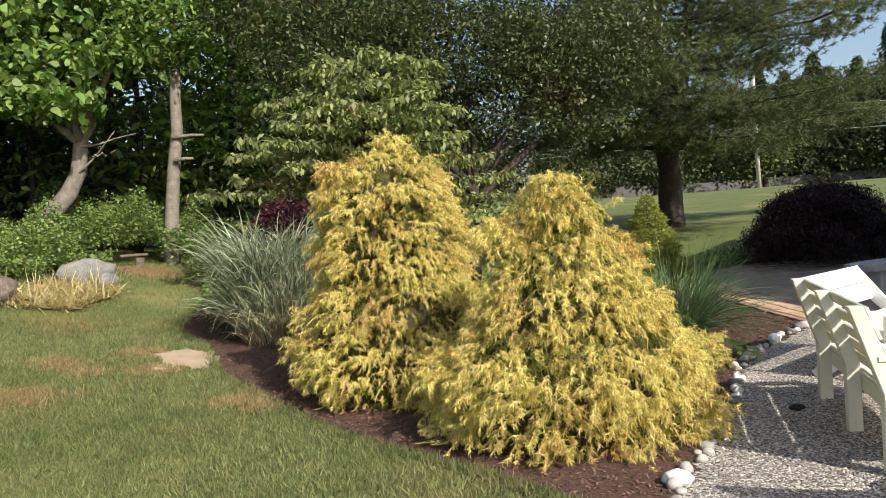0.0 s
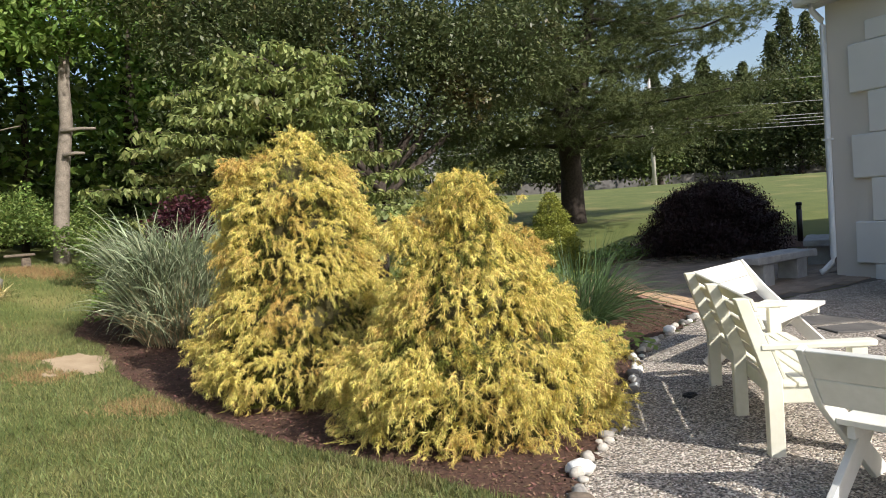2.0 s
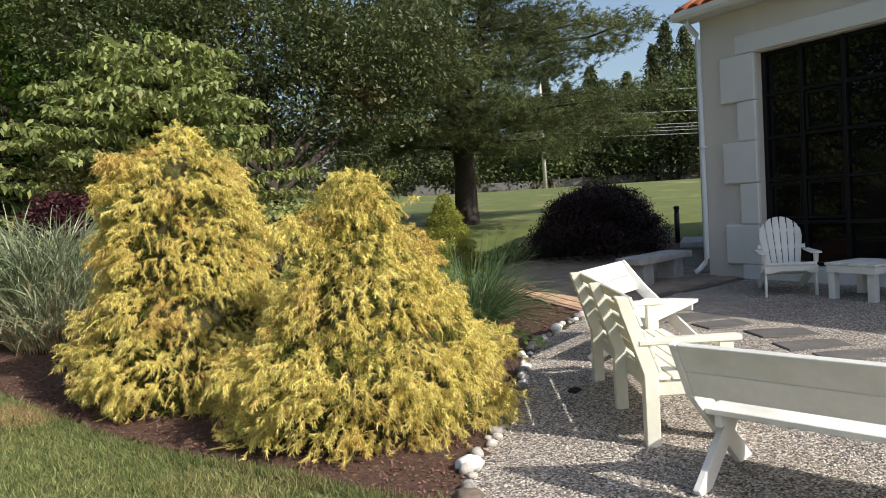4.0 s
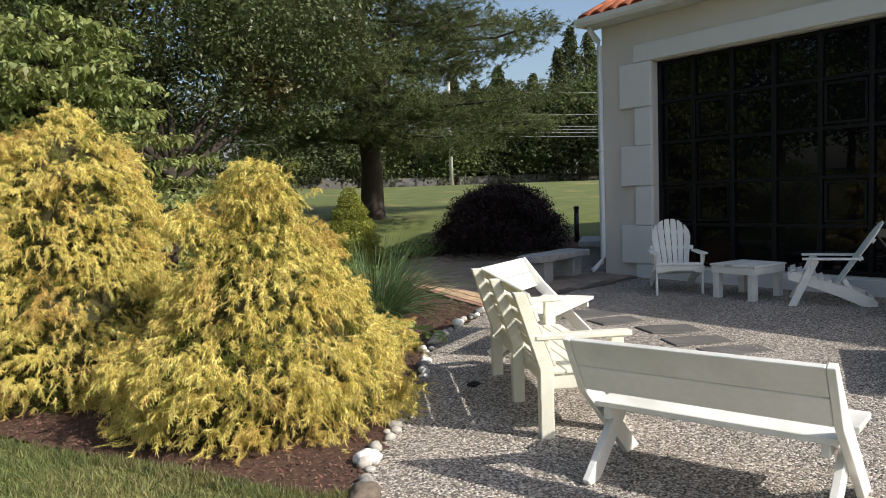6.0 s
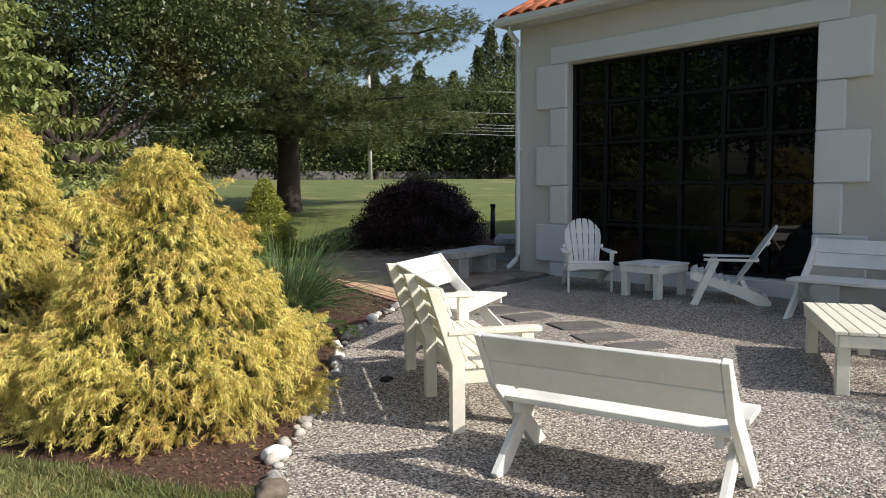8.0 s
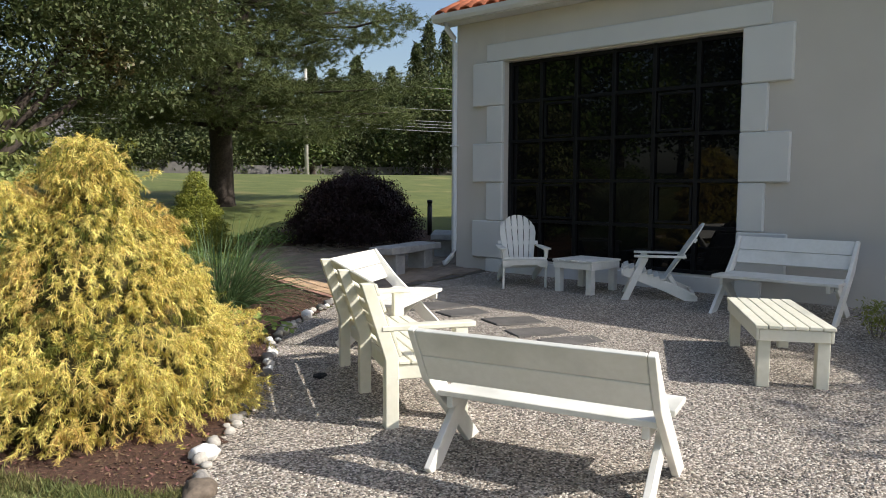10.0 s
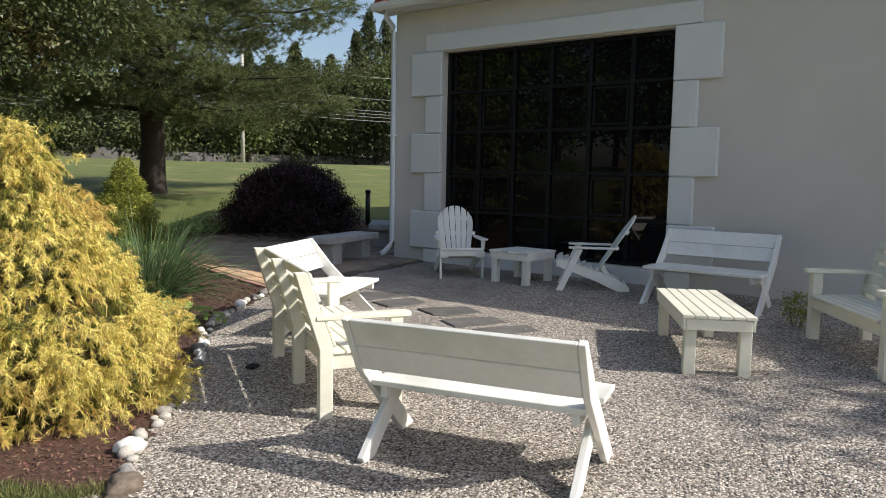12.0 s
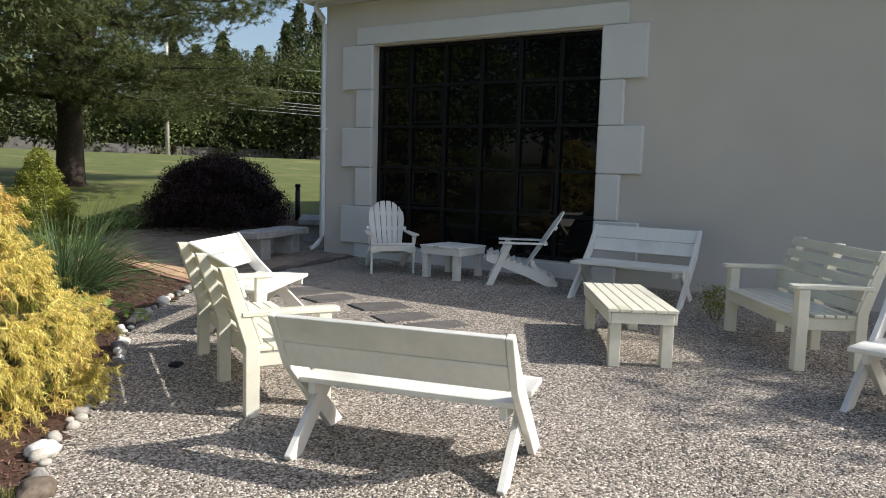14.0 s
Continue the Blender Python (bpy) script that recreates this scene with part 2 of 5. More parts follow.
M_GLASS = bpy.data.materials.new("tinted_glass")
M_GLASS.use_nodes = True
_g = M_GLASS.node_tree.nodes["Principled BSDF"]
_g.inputs["Base Color"].default_value = (0.004, 0.004, 0.0045, 1)
_g.inputs["Roughness"].default_value = 0.015
_g.inputs["IOR"].default_value = 1.32


# ---- helpers for building ----
def ground_z(x, y):
    """Height of the ground: a court that falls gently from the house, a bank on the wood's side and a lawn that climbs behind."""
    p = 0.03 * (min(max(x, -1.5), 10.0) - 5.0)
    v = max(0.0, (y - 1.5) - 1.2 * x)
    bank = 0.0065 * v * v if v < 14 else 1.274 + 0.06 * (v - 14)
    bank = min(bank, 2.2)
    w = 0.55 * x + 0.83 * y
    rise = 0.0 if w < 12 else (0.14 * (w - 12) ** 2 / ((w - 12) + 1.2) if w < 18 else 0.7 + 0.055 * (w - 18))
    rise = min(rise, 2.0)
    return p + (bank ** 3 + rise ** 3) ** (1 / 3)


def from_arrays(name, verts, faces):
    me = bpy.data.meshes.new(name)
    me.from_pydata([tuple(v) for v in verts], [], [tuple(f) for f in faces])
    me.update()
    return me


def quick_mesh(name, verts, k):
    """A mesh of loose k-sided faces whose corners follow one another in verts."""
    verts = np.asarray(verts, np.float32).reshape(-1, 3)
    count = len(verts) // k
    me = bpy.data.meshes.new(name)
    me.vertices.add(len(verts))
    me.vertices.foreach_set("co", verts.ravel())
    me.loops.add(len(verts))
    me.loops.foreach_set("vertex_index", np.arange(len(verts), dtype=np.int32))
    me.polygons.add(count)
    me.polygons.foreach_set("loop_start", np.arange(0, len(verts), k, dtype=np.int32))
    me.polygons.foreach_set("loop_total", np.full(count, k, np.int32))
    me.update(calc_edges=True)
    return me


def strip_mesh(name, centre, side):
    """Ribbons: centre lines of shape (n, s, 3) with half-widths as vectors of the same shape."""
    n, s, _ = centre.shape
    verts = np.stack([centre - side, centre + side], 2).reshape(-1, 3).astype(np.float32)
    base = (np.arange(n) * s * 2)[:, None, None] + (np.arange(s - 1) * 2)[None, :, None]
    loops = (base + np.array([0, 1, 3, 2])).reshape(-1).astype(np.int32)
    count = n * (s - 1)
    me = bpy.data.meshes.new(name)
    me.vertices.add(len(verts))
    me.vertices.foreach_set("co", verts.ravel())
    me.loops.add(len(loops))
    me.loops.foreach_set("vertex_index", loops)
    me.polygons.add(count)
    me.polygons.foreach_set("loop_start", np.arange(0, count * 4, 4, dtype=np.int32))
    me.polygons.foreach_set("loop_total", np.full(count, 4, np.int32))
    me.polygons.foreach_set("use_smooth", np.ones(count, bool))
    me.update(calc_edges=True)
    return me


def part(name, data, material, parent=None, label=""):
    if isinstance(data, bmesh.types.BMesh):
        me = bpy.data.meshes.new(name)
        data.to_mesh(me)
        data.free()
        data = me
    if material and not data.materials:
        data.materials.append(material)
    ob = new(name, data)
    if parent:
        ob.parent = parent
    return tagged(ob, label)


def thing(name, m, label, category, group="", kind=""):
    ob = new(name)
    ob.matrix_basis = m
    ob.empty_display_size = 0.1
    return tagged(ob, label, category, group, kind)


def box(bm, size, m=None, bevel=0.004):
    """Adds a bevelled box, with its middle at the origin of m."""
    made = bmesh.ops.create_cube(bm, size=1.0)["verts"]
    bmesh.ops.scale(bm, vec=size, verts=made)
    if bevel:
        edges = list({e for v in made for e in v.link_edges})
        got = bmesh.ops.bevel(bm, geom=edges, offset=bevel, segments=1, profile=0.5, affect="EDGES")
        made = list({v for f in got["faces"] for v in f.verts} | {v for v in made if v.is_valid})
    if m is not None:
        bmesh.ops.transform(bm, matrix=m, verts=made)
    return made


def board(a, b, width, thick, across, bevel=0.004):
    """A board from a to b whose width lies along 'across'."""
    bm = bmesh.new()
    a, b = Vector(a), Vector(b)
    z = (b - a).normalized()
    x = Vector(across)
    x = (x - z * x.dot(z)).normalized()
    y = z.cross(x)
    m = Matrix((x, y, z)).transposed().to_4x4()
    m.translation = (a + b) / 2
    box(bm, (width, thick, (b - a).length), m, bevel)
    return bm


def cuboid(cx, cy, cz, sx, sy, sz, bevel=0.004, turn=0.0):
    bm = bmesh.new()
    box(bm, (sx, sy, sz), pose(cx, cy, cz, 0, 0, turn), bevel)
    return bm


def tube(points, radii, sides=8):
    """A tapered tube along a line."""
    bm = bmesh.new()
    rings = []
    pts = [Vector(p) for p in points]
    for i, p in enumerate(pts):
        d = (pts[min(i + 1, len(pts) - 1)] - pts[max(i - 1, 0)]).normalized()
        x = d.orthogonal().normalized() if abs(d.z) < 0.9 else Vector((1, 0, 0))
        x = (x - d * x.dot(d)).normalized()
        y = d.cross(x)
        rings.append([bm.verts.new(p + float(radii[i]) * (math.cos(a) * x + math.sin(a) * y)) for a in [2 * math.pi * k / sides for k in range(sides)]])
    for r, s in zip(rings, rings[1:]):
        for k in range(sides):
            f = bm.faces.new((r[k], r[(k + 1) % sides], s[(k + 1) % sides], s[k]))
            f.smooth = True
    bm.faces.new(list(reversed(rings[0])))
    bm.faces.new(rings[-1])
    return bm


def inside(poly, x, y):
    hit = False
    for (x0, y0), (x1, y1) in zip(poly, poly[1:] + poly[:1]):
        if (y0 > y) != (y1 > y) and x < (x1 - x0) * (y - y0) / (y1 - y0) + x0:
            hit = not hit
    return hit


def drape(name, poly, step, lift, material, jitter=0.0):
    """A sheet over the ground inside an outline."""
    xs, ys = [p[0] for p in poly], [p[1] for p in poly]
    verts, faces, index = [], [], {}

    def vert(i, j):
        if (i, j) not in index:
            x, y = i * step, j * step
            index[i, j] = len(verts)
            verts.append((x, y, ground_z(x, y) + lift + jitter * (noise.noise((x * 3, y * 3, 0)) + 0.6 * noise.noise((x * 9, y * 9, 4)))))
        return index[i, j]

    for i in range(math.floor(min(xs) / step), math.ceil(max(xs) / step)):
        for j in range(math.floor(min(ys) / step), math.ceil(max(ys) / step)):
            cx, cy = (i + 0.5) * step, (j + 0.5) * step
            wob = step * 0.8
            if inside(poly, cx + wob * noise.noise((cx * 4, cy * 4, 2)), cy + wob * noise.noise((cx * 4, cy * 4, 7))):
                faces.append((vert(i, j), vert(i + 1, j), vert(i + 1, j + 1), vert(i, j + 1)))
    me = from_arrays(name, verts, faces)
    for p in me.polygons:
        p.use_smooth = True
    return part(name, me, material)


# ---- ground ----
BED = [(-1.6, 9.5), (-1.77, 7.59), (-1.37, 7.0), (-1.1, 5.38), (-0.67, 4.25), (-0.25, 3.14), (0.1, 2.34), (0.5, 1.6), (0.75, 1.15), (0.95, 0.6), (1.2, 0.1), (1.4, -0.02),
       (1.65, 0.39), (1.85, 0.54), (2.19, 0.83), (3.08, 1.78), (3.7, 2.59), (4.18, 3.01), (4.83, 3.4), (5.55, 3.85), (5.75, 5.0), (6.1, 6.4), (6.9, 8.2), (7.6, 9.6), (6.9, 10.8), (4.5, 11.0), (1.5, 11.5)]
COURT = [(1.2, 0.1), (0.9, -0.9), (0.85, -2.2), (1.1, -4.4), (2.0, -9.0), (9.0, -9.0), (9.0, 4.02), (5.55, 3.95), (5.5, 3.8), (4.83, 3.4), (4.18, 3.01), (3.7, 2.59), (3.08, 1.78), (2.19, 0.83), (1.85, 0.54), (1.65, 0.39)]
PATIO = [(5.62, 3.97), (9.0, 4.04), (9.0, 4.9), (14.0, 4.9), (14.5, 7.2), (12.3, 7.9), (10.7, 8.75), (9.4, 9.6), (8.6, 9.9), (7.7, 9.5), (7.0, 8.2), (6.25, 6.5), (5.85, 5.0)]
MAPLE_BED = [(8.3, 10.2), (8.7, 9.9), (9.5, 9.6), (10.7, 8.75), (12.3, 7.9), (13.2, 8.4), (12.2, 10.2), (10.6, 11.3), (9.0, 11.2)]

gx = np.unique(np.round(np.r_[-300, -200, -120, -80, -60, -45, np.arange(-35, 50, 0.5), 55, 65, 80, 110, 150, 220, 320], 3))
gy = np.unique(np.round(np.r_[-300, -200, -100, -60, -40, -25, np.arange(-18, 60, 0.5), 65, 75, 90, 120, 160, 220, 320], 3))
verts = [(x, y, ground_z(x, y) - 0.012) for x in gx for y in gy]
faces = [(i * len(gy) + j, (i + 1) * len(gy) + j, (i + 1) * len(gy) + j + 1, i * len(gy) + j + 1) for i in range(len(gx) - 1) for j in range(len(gy) - 1)]
ground = part("ground", from_arrays("ground", verts, faces), M_LAWN)
for p in ground.data.polygons:
    p.use_smooth = True
tagged(ground, "mown green lawn with drier yellowish patches", "lawn", kind="structure")
court = tagged(drape("gravel_court", COURT, 0.09, 0.002, M_GRAVEL, 0.006), "grey-brown pea gravel seating court", "gravel", kind="structure")
bed = tagged(drape("mulch_bed", BED, 0.07, 0.014, M_MULCH, 0.012), "planting bed of shredded reddish-brown bark mulch", "mulch", kind="structure")
tagged(drape("maple_bed", MAPLE_BED, 0.12, 0.01, M_MULCH, 0.015), "dark mulch bed behind the paved patio", "mulch", kind="structure")
patio = tagged(drape("patio", PATIO, 0.1, 0.004, M_JOINT), "patio of brown concrete pavers", "patio", kind="structure")
BALD = [(-1.6 + 0.4 * math.cos(a) * (1 + 0.3 * math.sin(3 * a + 1) + 0.15 * math.sin(7 * a)), 6.15 + 0.6 * math.sin(a) * (1 + 0.25 * math.cos(2 * a) + 0.15 * math.sin(5 * a))) for a in [k * 0.25 for k in range(25)]]
tagged(drape("bare_patch", BALD, 0.05, 0.0, M_SOIL, 0.006), "bare sandy soil patch in the lawn", "soil", kind="structure")


# ---- house ----
WX = 9.0                      # the facade's plane
CORNER, FAR_END = 4.79, -9.5  # along y
WIN_L, WIN_R, WIN_B, WIN_T = 3.78, 0.0, 0.34, 3.5
WALL_TOP = 4.2
house = thing("house", pose(0, 0, 0), "grey stucco house with a tinted window wall and red tile roof", "house")


def wall_panel(y0, y1, z0, z1):
    return cuboid(WX + 0.15, (y0 + y1) / 2, (z0 + z1) / 2, 0.3, abs(y1 - y0), z1 - z0, 0)


for y0, y1, z0, z1 in ((WIN_L, CORNER, -0.3, WALL_TOP), (FAR_END, WIN_R, -0.3, WALL_TOP), (WIN_R, WIN_L, WIN_T, WALL_TOP), (WIN_R, WIN_L, -0.3, WIN_B)):
    part("wall", wall_panel(y0, y1, z0, z1), M_STUCCO, house, "smooth grey-beige stucco front wall")
bm = bmesh.new()
box(bm, (9.0, 0.3, WALL_TOP + 0.3), pose(WX + 4.803, CORNER - 0.15, WALL_TOP / 2 - 0.15), 0)
part("wall", bm, M_STUCCO, house)
bm = bmesh.new()
box(bm, (9.0, 0.3, WALL_TOP + 0.3), pose(WX + 4.803, FAR_END + 0.15, WALL_TOP / 2 - 0.15), 0)
part("wall", bm, M_STUCCO, house)
bm = bmesh.new()
box(bm, (0.3, CORNER - FAR_END, WALL_TOP + 0.3), pose(WX + 9.3, (CORNER + FAR_END) / 2, WALL_TOP / 2 - 0.15), 0)
part("wall", bm, M_STUCCO, house)
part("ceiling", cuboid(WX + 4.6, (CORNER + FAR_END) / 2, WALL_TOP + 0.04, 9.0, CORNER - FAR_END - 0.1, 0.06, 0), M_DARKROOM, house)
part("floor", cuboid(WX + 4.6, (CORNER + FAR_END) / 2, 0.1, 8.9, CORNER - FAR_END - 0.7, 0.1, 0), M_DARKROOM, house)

# blocks beside and over the window
levels = [3.515, 2.815, 2.215, 1.58, 0.955, 0.34]
for k in range(5):
    z1, z0 = levels[k], levels[k + 1]
    wide = 0.615 if k % 2 == 0 else 0.33
    for side in (1, -1):
        edge = WIN_L if side > 0 else WIN_R
        part("quoin_block", cuboid(WX - 0.02, edge + side * wide / 2, (z0 + z1) / 2, 0.09 if k % 2 == 0 else 0.075, wide, z1 - z0 - 0.006, 0.015), M_TRIM, house)
for side, edge in ((1, WIN_L), (-1, WIN_R)):
    part("quoin_block", cuboid(WX - 0.02, edge + side * 0.165, 0.16, 0.075, 0.33, 0.355, 0.015), M_TRIM, house)
part("lintel", cuboid(WX - 0.018, (WIN_L + WIN_R) / 2, 3.66, 0.07, WIN_L - WIN_R + 0.67, 0.278, 0.012), M_TRIM, house, "smooth pale trim band over the window")
part("plinth", cuboid(WX - 0.008, (WIN_L + WIN_R) / 2, 0.2, 0.05, WIN_L - WIN_R - 0.02, 0.25, 0.01), M_TRIM, house)

window = new("window_1")
window.parent = house
tagged(window, "large black-framed window wall of dark tinted panes")
cols, rows_n = 6, 5
wy = [WIN_L + (WIN_R - WIN_L) * k / cols for k in range(cols + 1)]
wz = [WIN_B + (WIN_T - WIN_B) * k / rows_n for k in range(rows_n + 1)]
for k, y in enumerate(wy):
    part("mullion", cuboid(WX + 0.16, y + (-0.03 if k == 0 else 0.03 if k == cols else 0), (WIN_B + WIN_T) / 2, 0.1, 0.06, WIN_T - WIN_B, 0.005), M_CHANNEL, window)
for k, z in enumerate(wz):
    part("transom", cuboid(WX + 0.162, (WIN_L + WIN_R) / 2, z + (0.03 if k == 0 else -0.03 if k == rows_n else 0), 0.094, WIN_L - WIN_R - 0.06, 0.05, 0.005), M_CHANNEL, window)
random.seed(5)
for c in range(cols):
    for r in range(rows_n):
        tilt = pose(WX + 0.165, (wy[c] + wy[c + 1]) / 2, (wz[r] + wz[r + 1]) / 2, 0, random.uniform(-0.25, 0.25), random.uniform(-0.25, 0.25))
        bm = bmesh.new()
        box(bm, (0.012, 0.56, 0.575), tilt, 0)
        part("pane", bm, M_GLASS, window)
for c, r in ((1, 3), (4, 3), (1, 1), (4, 1), (0, 1)):
    cy, cz = (wy[c] + wy[c + 1]) / 2, (wz[r] + wz[r + 1]) / 2
    bm = bmesh.new()
    for dy, dz, sy, sz in ((0, 0.25, 0.53, 0.035), (0, -0.25, 0.53, 0.035), (0.25, 0, 0.035, 0.465), (-0.25, 0, 0.035, 0.465)):
        box(bm, (0.04, sy, sz), pose(WX + 0.145, cy + dy, cz + dz), 0.004)
    part("sash", bm, M_CHANNEL, window)

# roof, gutter and downpipe
SLOPE = math.tan(radians(26))
EAVE_X, EAVE_Z, ROOF_L, ROOF_R = 8.72, 4.34, 5.02, -9.8
bm = bmesh.new()
RIDGE = 5.0
for a, b in (((EAVE_X, EAVE_Z), (EAVE_X + RIDGE, EAVE_Z + RIDGE * SLOPE)), ((EAVE_X + RIDGE, EAVE_Z + RIDGE * SLOPE), (EAVE_X + 2 * RIDGE, EAVE_Z))):
    mid, length = ((a[0] + b[0]) / 2, (a[1] + b[1]) / 2), math.hypot(b[0] - a[0], b[1] - a[1])
    box(bm, (length, ROOF_L - ROOF_R, 0.06), Matrix.Translation((mid[0], (ROOF_L + ROOF_R) / 2, mid[1] - 0.04)) @ pose(0, 0, 0, 0, math.degrees(-math.atan2(b[1] - a[1], b[0] - a[0])), 0), 0)
roof = part("roof", bm, M_TILE, house, "weathered red clay barrel tile roof")
part("soffit", cuboid(EAVE_X + 0.17, (ROOF_L + ROOF_R) / 2, 4.22, 0.3, ROOF_L - ROOF_R - 0.04, 0.03, 0), M_TRIM, house)
gut = bmesh.new()
prof = [(0.0, 0.0), (-0.09, 0.0), (-0.125, 0.05), (-0.135, 0.12), (-0.125, 0.12), (-0.115, 0.055), (-0.085, 0.012), (-0.005, 0.012)]
ends = [[gut.verts.new((EAVE_X + 0.02 + px, y, 4.215 + pz)) for px, pz in prof] for y in (ROOF_L + 0.01, ROOF_R)]
for k in range(len(prof)):
    gut.faces.new((ends[0][k], ends[0][(k + 1) % len(prof)], ends[1][(k + 1) % len(prof)], ends[1][k]))
gut.faces.new(ends[0])
gut.faces.new(list(reversed(ends[1])))
part("gutter", gut, M_GUTTER, house, "white metal eaves gutter")
DP = (WX - 0.05, CORNER + 0.01)
part("downpipe", tube([(EAVE_X - 0.02, DP[1], 4.22), (EAVE_X + 0.02, DP[1], 4.12), (DP[0] - 0.02, DP[1], 3.98), (DP[0], DP[1], 3.9), (DP[0], DP[1], 0.42), (DP[0] - 0.02, DP[1] + 0.01, 0.34), (DP[0] - 0.1, DP[1] + 0.08, 0.22), (DP[0] - 0.15, DP[1] + 0.12, 0.19)], [0.045] * 8, 10), M_GUTTER, house, "white metal downpipe with an elbow at its foot")
part("bracket", cuboid(DP[0], DP[1], 2.2, 0.11, 0.11, 0.03, 0.003), M_GUTTER, house)

# tiles along the eave
tile = bmesh.new()
arc = [(0.125 * math.cos(a), 0.075 * math.sin(a)) for a in [math.pi * k / 8 for k in range(9)]]
inner = [(0.108 * math.cos(a), 0.058 * math.sin(a)) for a in [math.pi * k / 8 for k in range(9)]]
front = [[tile.verts.new((0, py, pz)) for py, pz in arc], [tile.verts.new((0, py, pz)) for py, pz in inner]]
back = [[tile.verts.new((0.48, py * 0.9, pz * 0.9 + 0.012)) for py, pz in arc], [tile.verts.new((0.48, py * 0.85, pz * 0.85)) for py, pz in inner]]
for k in range(8):
    for q in ((front[0][k], front[0][k + 1], back[0][k + 1], back[0][k]), (front[1][k + 1], front[1][k], back[1][k], back[1][k + 1]), (front[0][k + 1], front[0][k], front[1][k], front[1][k + 1])):
        tile.faces.new(q).smooth = True
tile_me = bpy.data.meshes.new("roof_tile")
tile.to_mesh(tile_me)
tile.free()
tile_me.materials.append(M_TILE)
for row in range(5):
    for col in range(36):
        t = new("roof_tile", tile_me)
        t.parent = roof
        d = row * 0.4
        t.matrix_basis = pose(EAVE_X - 0.04 + d * math.cos(radians(26)), ROOF_L - 0.13 - col * 0.27, EAVE_Z + 0.0 + d * math.sin(radians(26)), 0, -26, random.uniform(-1.2, 1.2))


# ---- furniture ----
def gpose(x, y, turn, lift=0.0):
    return pose(x, y, ground_z(x, y) + lift, 0, 0, turn)


def prism(outline, thick, m, bevel=0.004):
    """A flat piece: an outline in the local (x, z) plane, 'thick' deep along y, placed by m."""
    bm = bmesh.new()
    front = [bm.verts.new((a, -thick / 2, b)) for a, b in outline]
    rear = [bm.verts.new((a, thick / 2, b)) for a, b in outline]
    bm.faces.new(front)
    bm.faces.new(list(reversed(rear)))
    k = len(outline)
    for i in range(k):
        bm.faces.new((front[(i + 1) % k], front[i], rear[i], rear[(i + 1) % k]))
    bmesh.ops.recalc_face_normals(bm, faces=bm.faces[:])
    if bevel:
        bmesh.ops.bevel(bm, geom=bm.edges[:], offset=bevel, segments=1, profile=0.5, affect="EDGES")
    bmesh.ops.transform(bm, matrix=m, verts=bm.verts[:])
    return bm


def cross_bench(m, length, label, paint=None):
    """A plank bench between bent end boards, each propped by a crossing leg: its sitter looks along +y."""
    paint = paint or M_PAINT
    ob = thing("plank_bench", m, label, "bench", "benches round the court")
    h = length / 2
    end = [(-0.392, 0.822), (-0.225, 0.512), (0.33, -0.02), (0.495, -0.02), (-0.115, 0.566), (-0.345, 0.842)]
    for s in (-1, 1):
        part("end_board", prism(end, 0.04, Matrix.Translation((s * (h - 0.02), 0, 0)) @ pose(0, 0, 0, 0, 0, 90)), paint, ob)
        part("prop_leg", board((s * (h - 0.062), -0.245, -0.02), (s * (h - 0.062), 0.225, 0.385), 0.115, 0.04, (0, 1, 0)), paint, ob)
        part("seat_brace", board((s * (h - 0.104), -0.09, 0.362), (s * (h - 0.104), 0.4, 0.362), 0.07, 0.04, (0, 0, 1)), paint, ob)
    lean = Vector((0, -0.167, 0.31)).normalized()
    out = Vector((0, 0.31, 0.167)).normalized()
    foot = Vector((0, -0.225, 0.512))
    for a, b in ((0.004, 0.172), (0.178, 0.349)):
        mid = foot + lean * ((a + b) / 2) + out * 0.02
        part("back_board", board((-h + 0.043, mid.y, mid.z), (h - 0.043, mid.y, mid.z), b - a, 0.032, lean), paint, ob)
    part("seat_board", board((-h + 0.043, 0.0, 0.416), (h - 0.043, 0.0, 0.416), 0.235, 0.034, (0, 1, 0)), paint, ob)
    part("seat_board", board((-h, 0.277, 0.416), (h, 0.277, 0.416), 0.305, 0.034, (0, 1, 0)), paint, ob)
    return ob


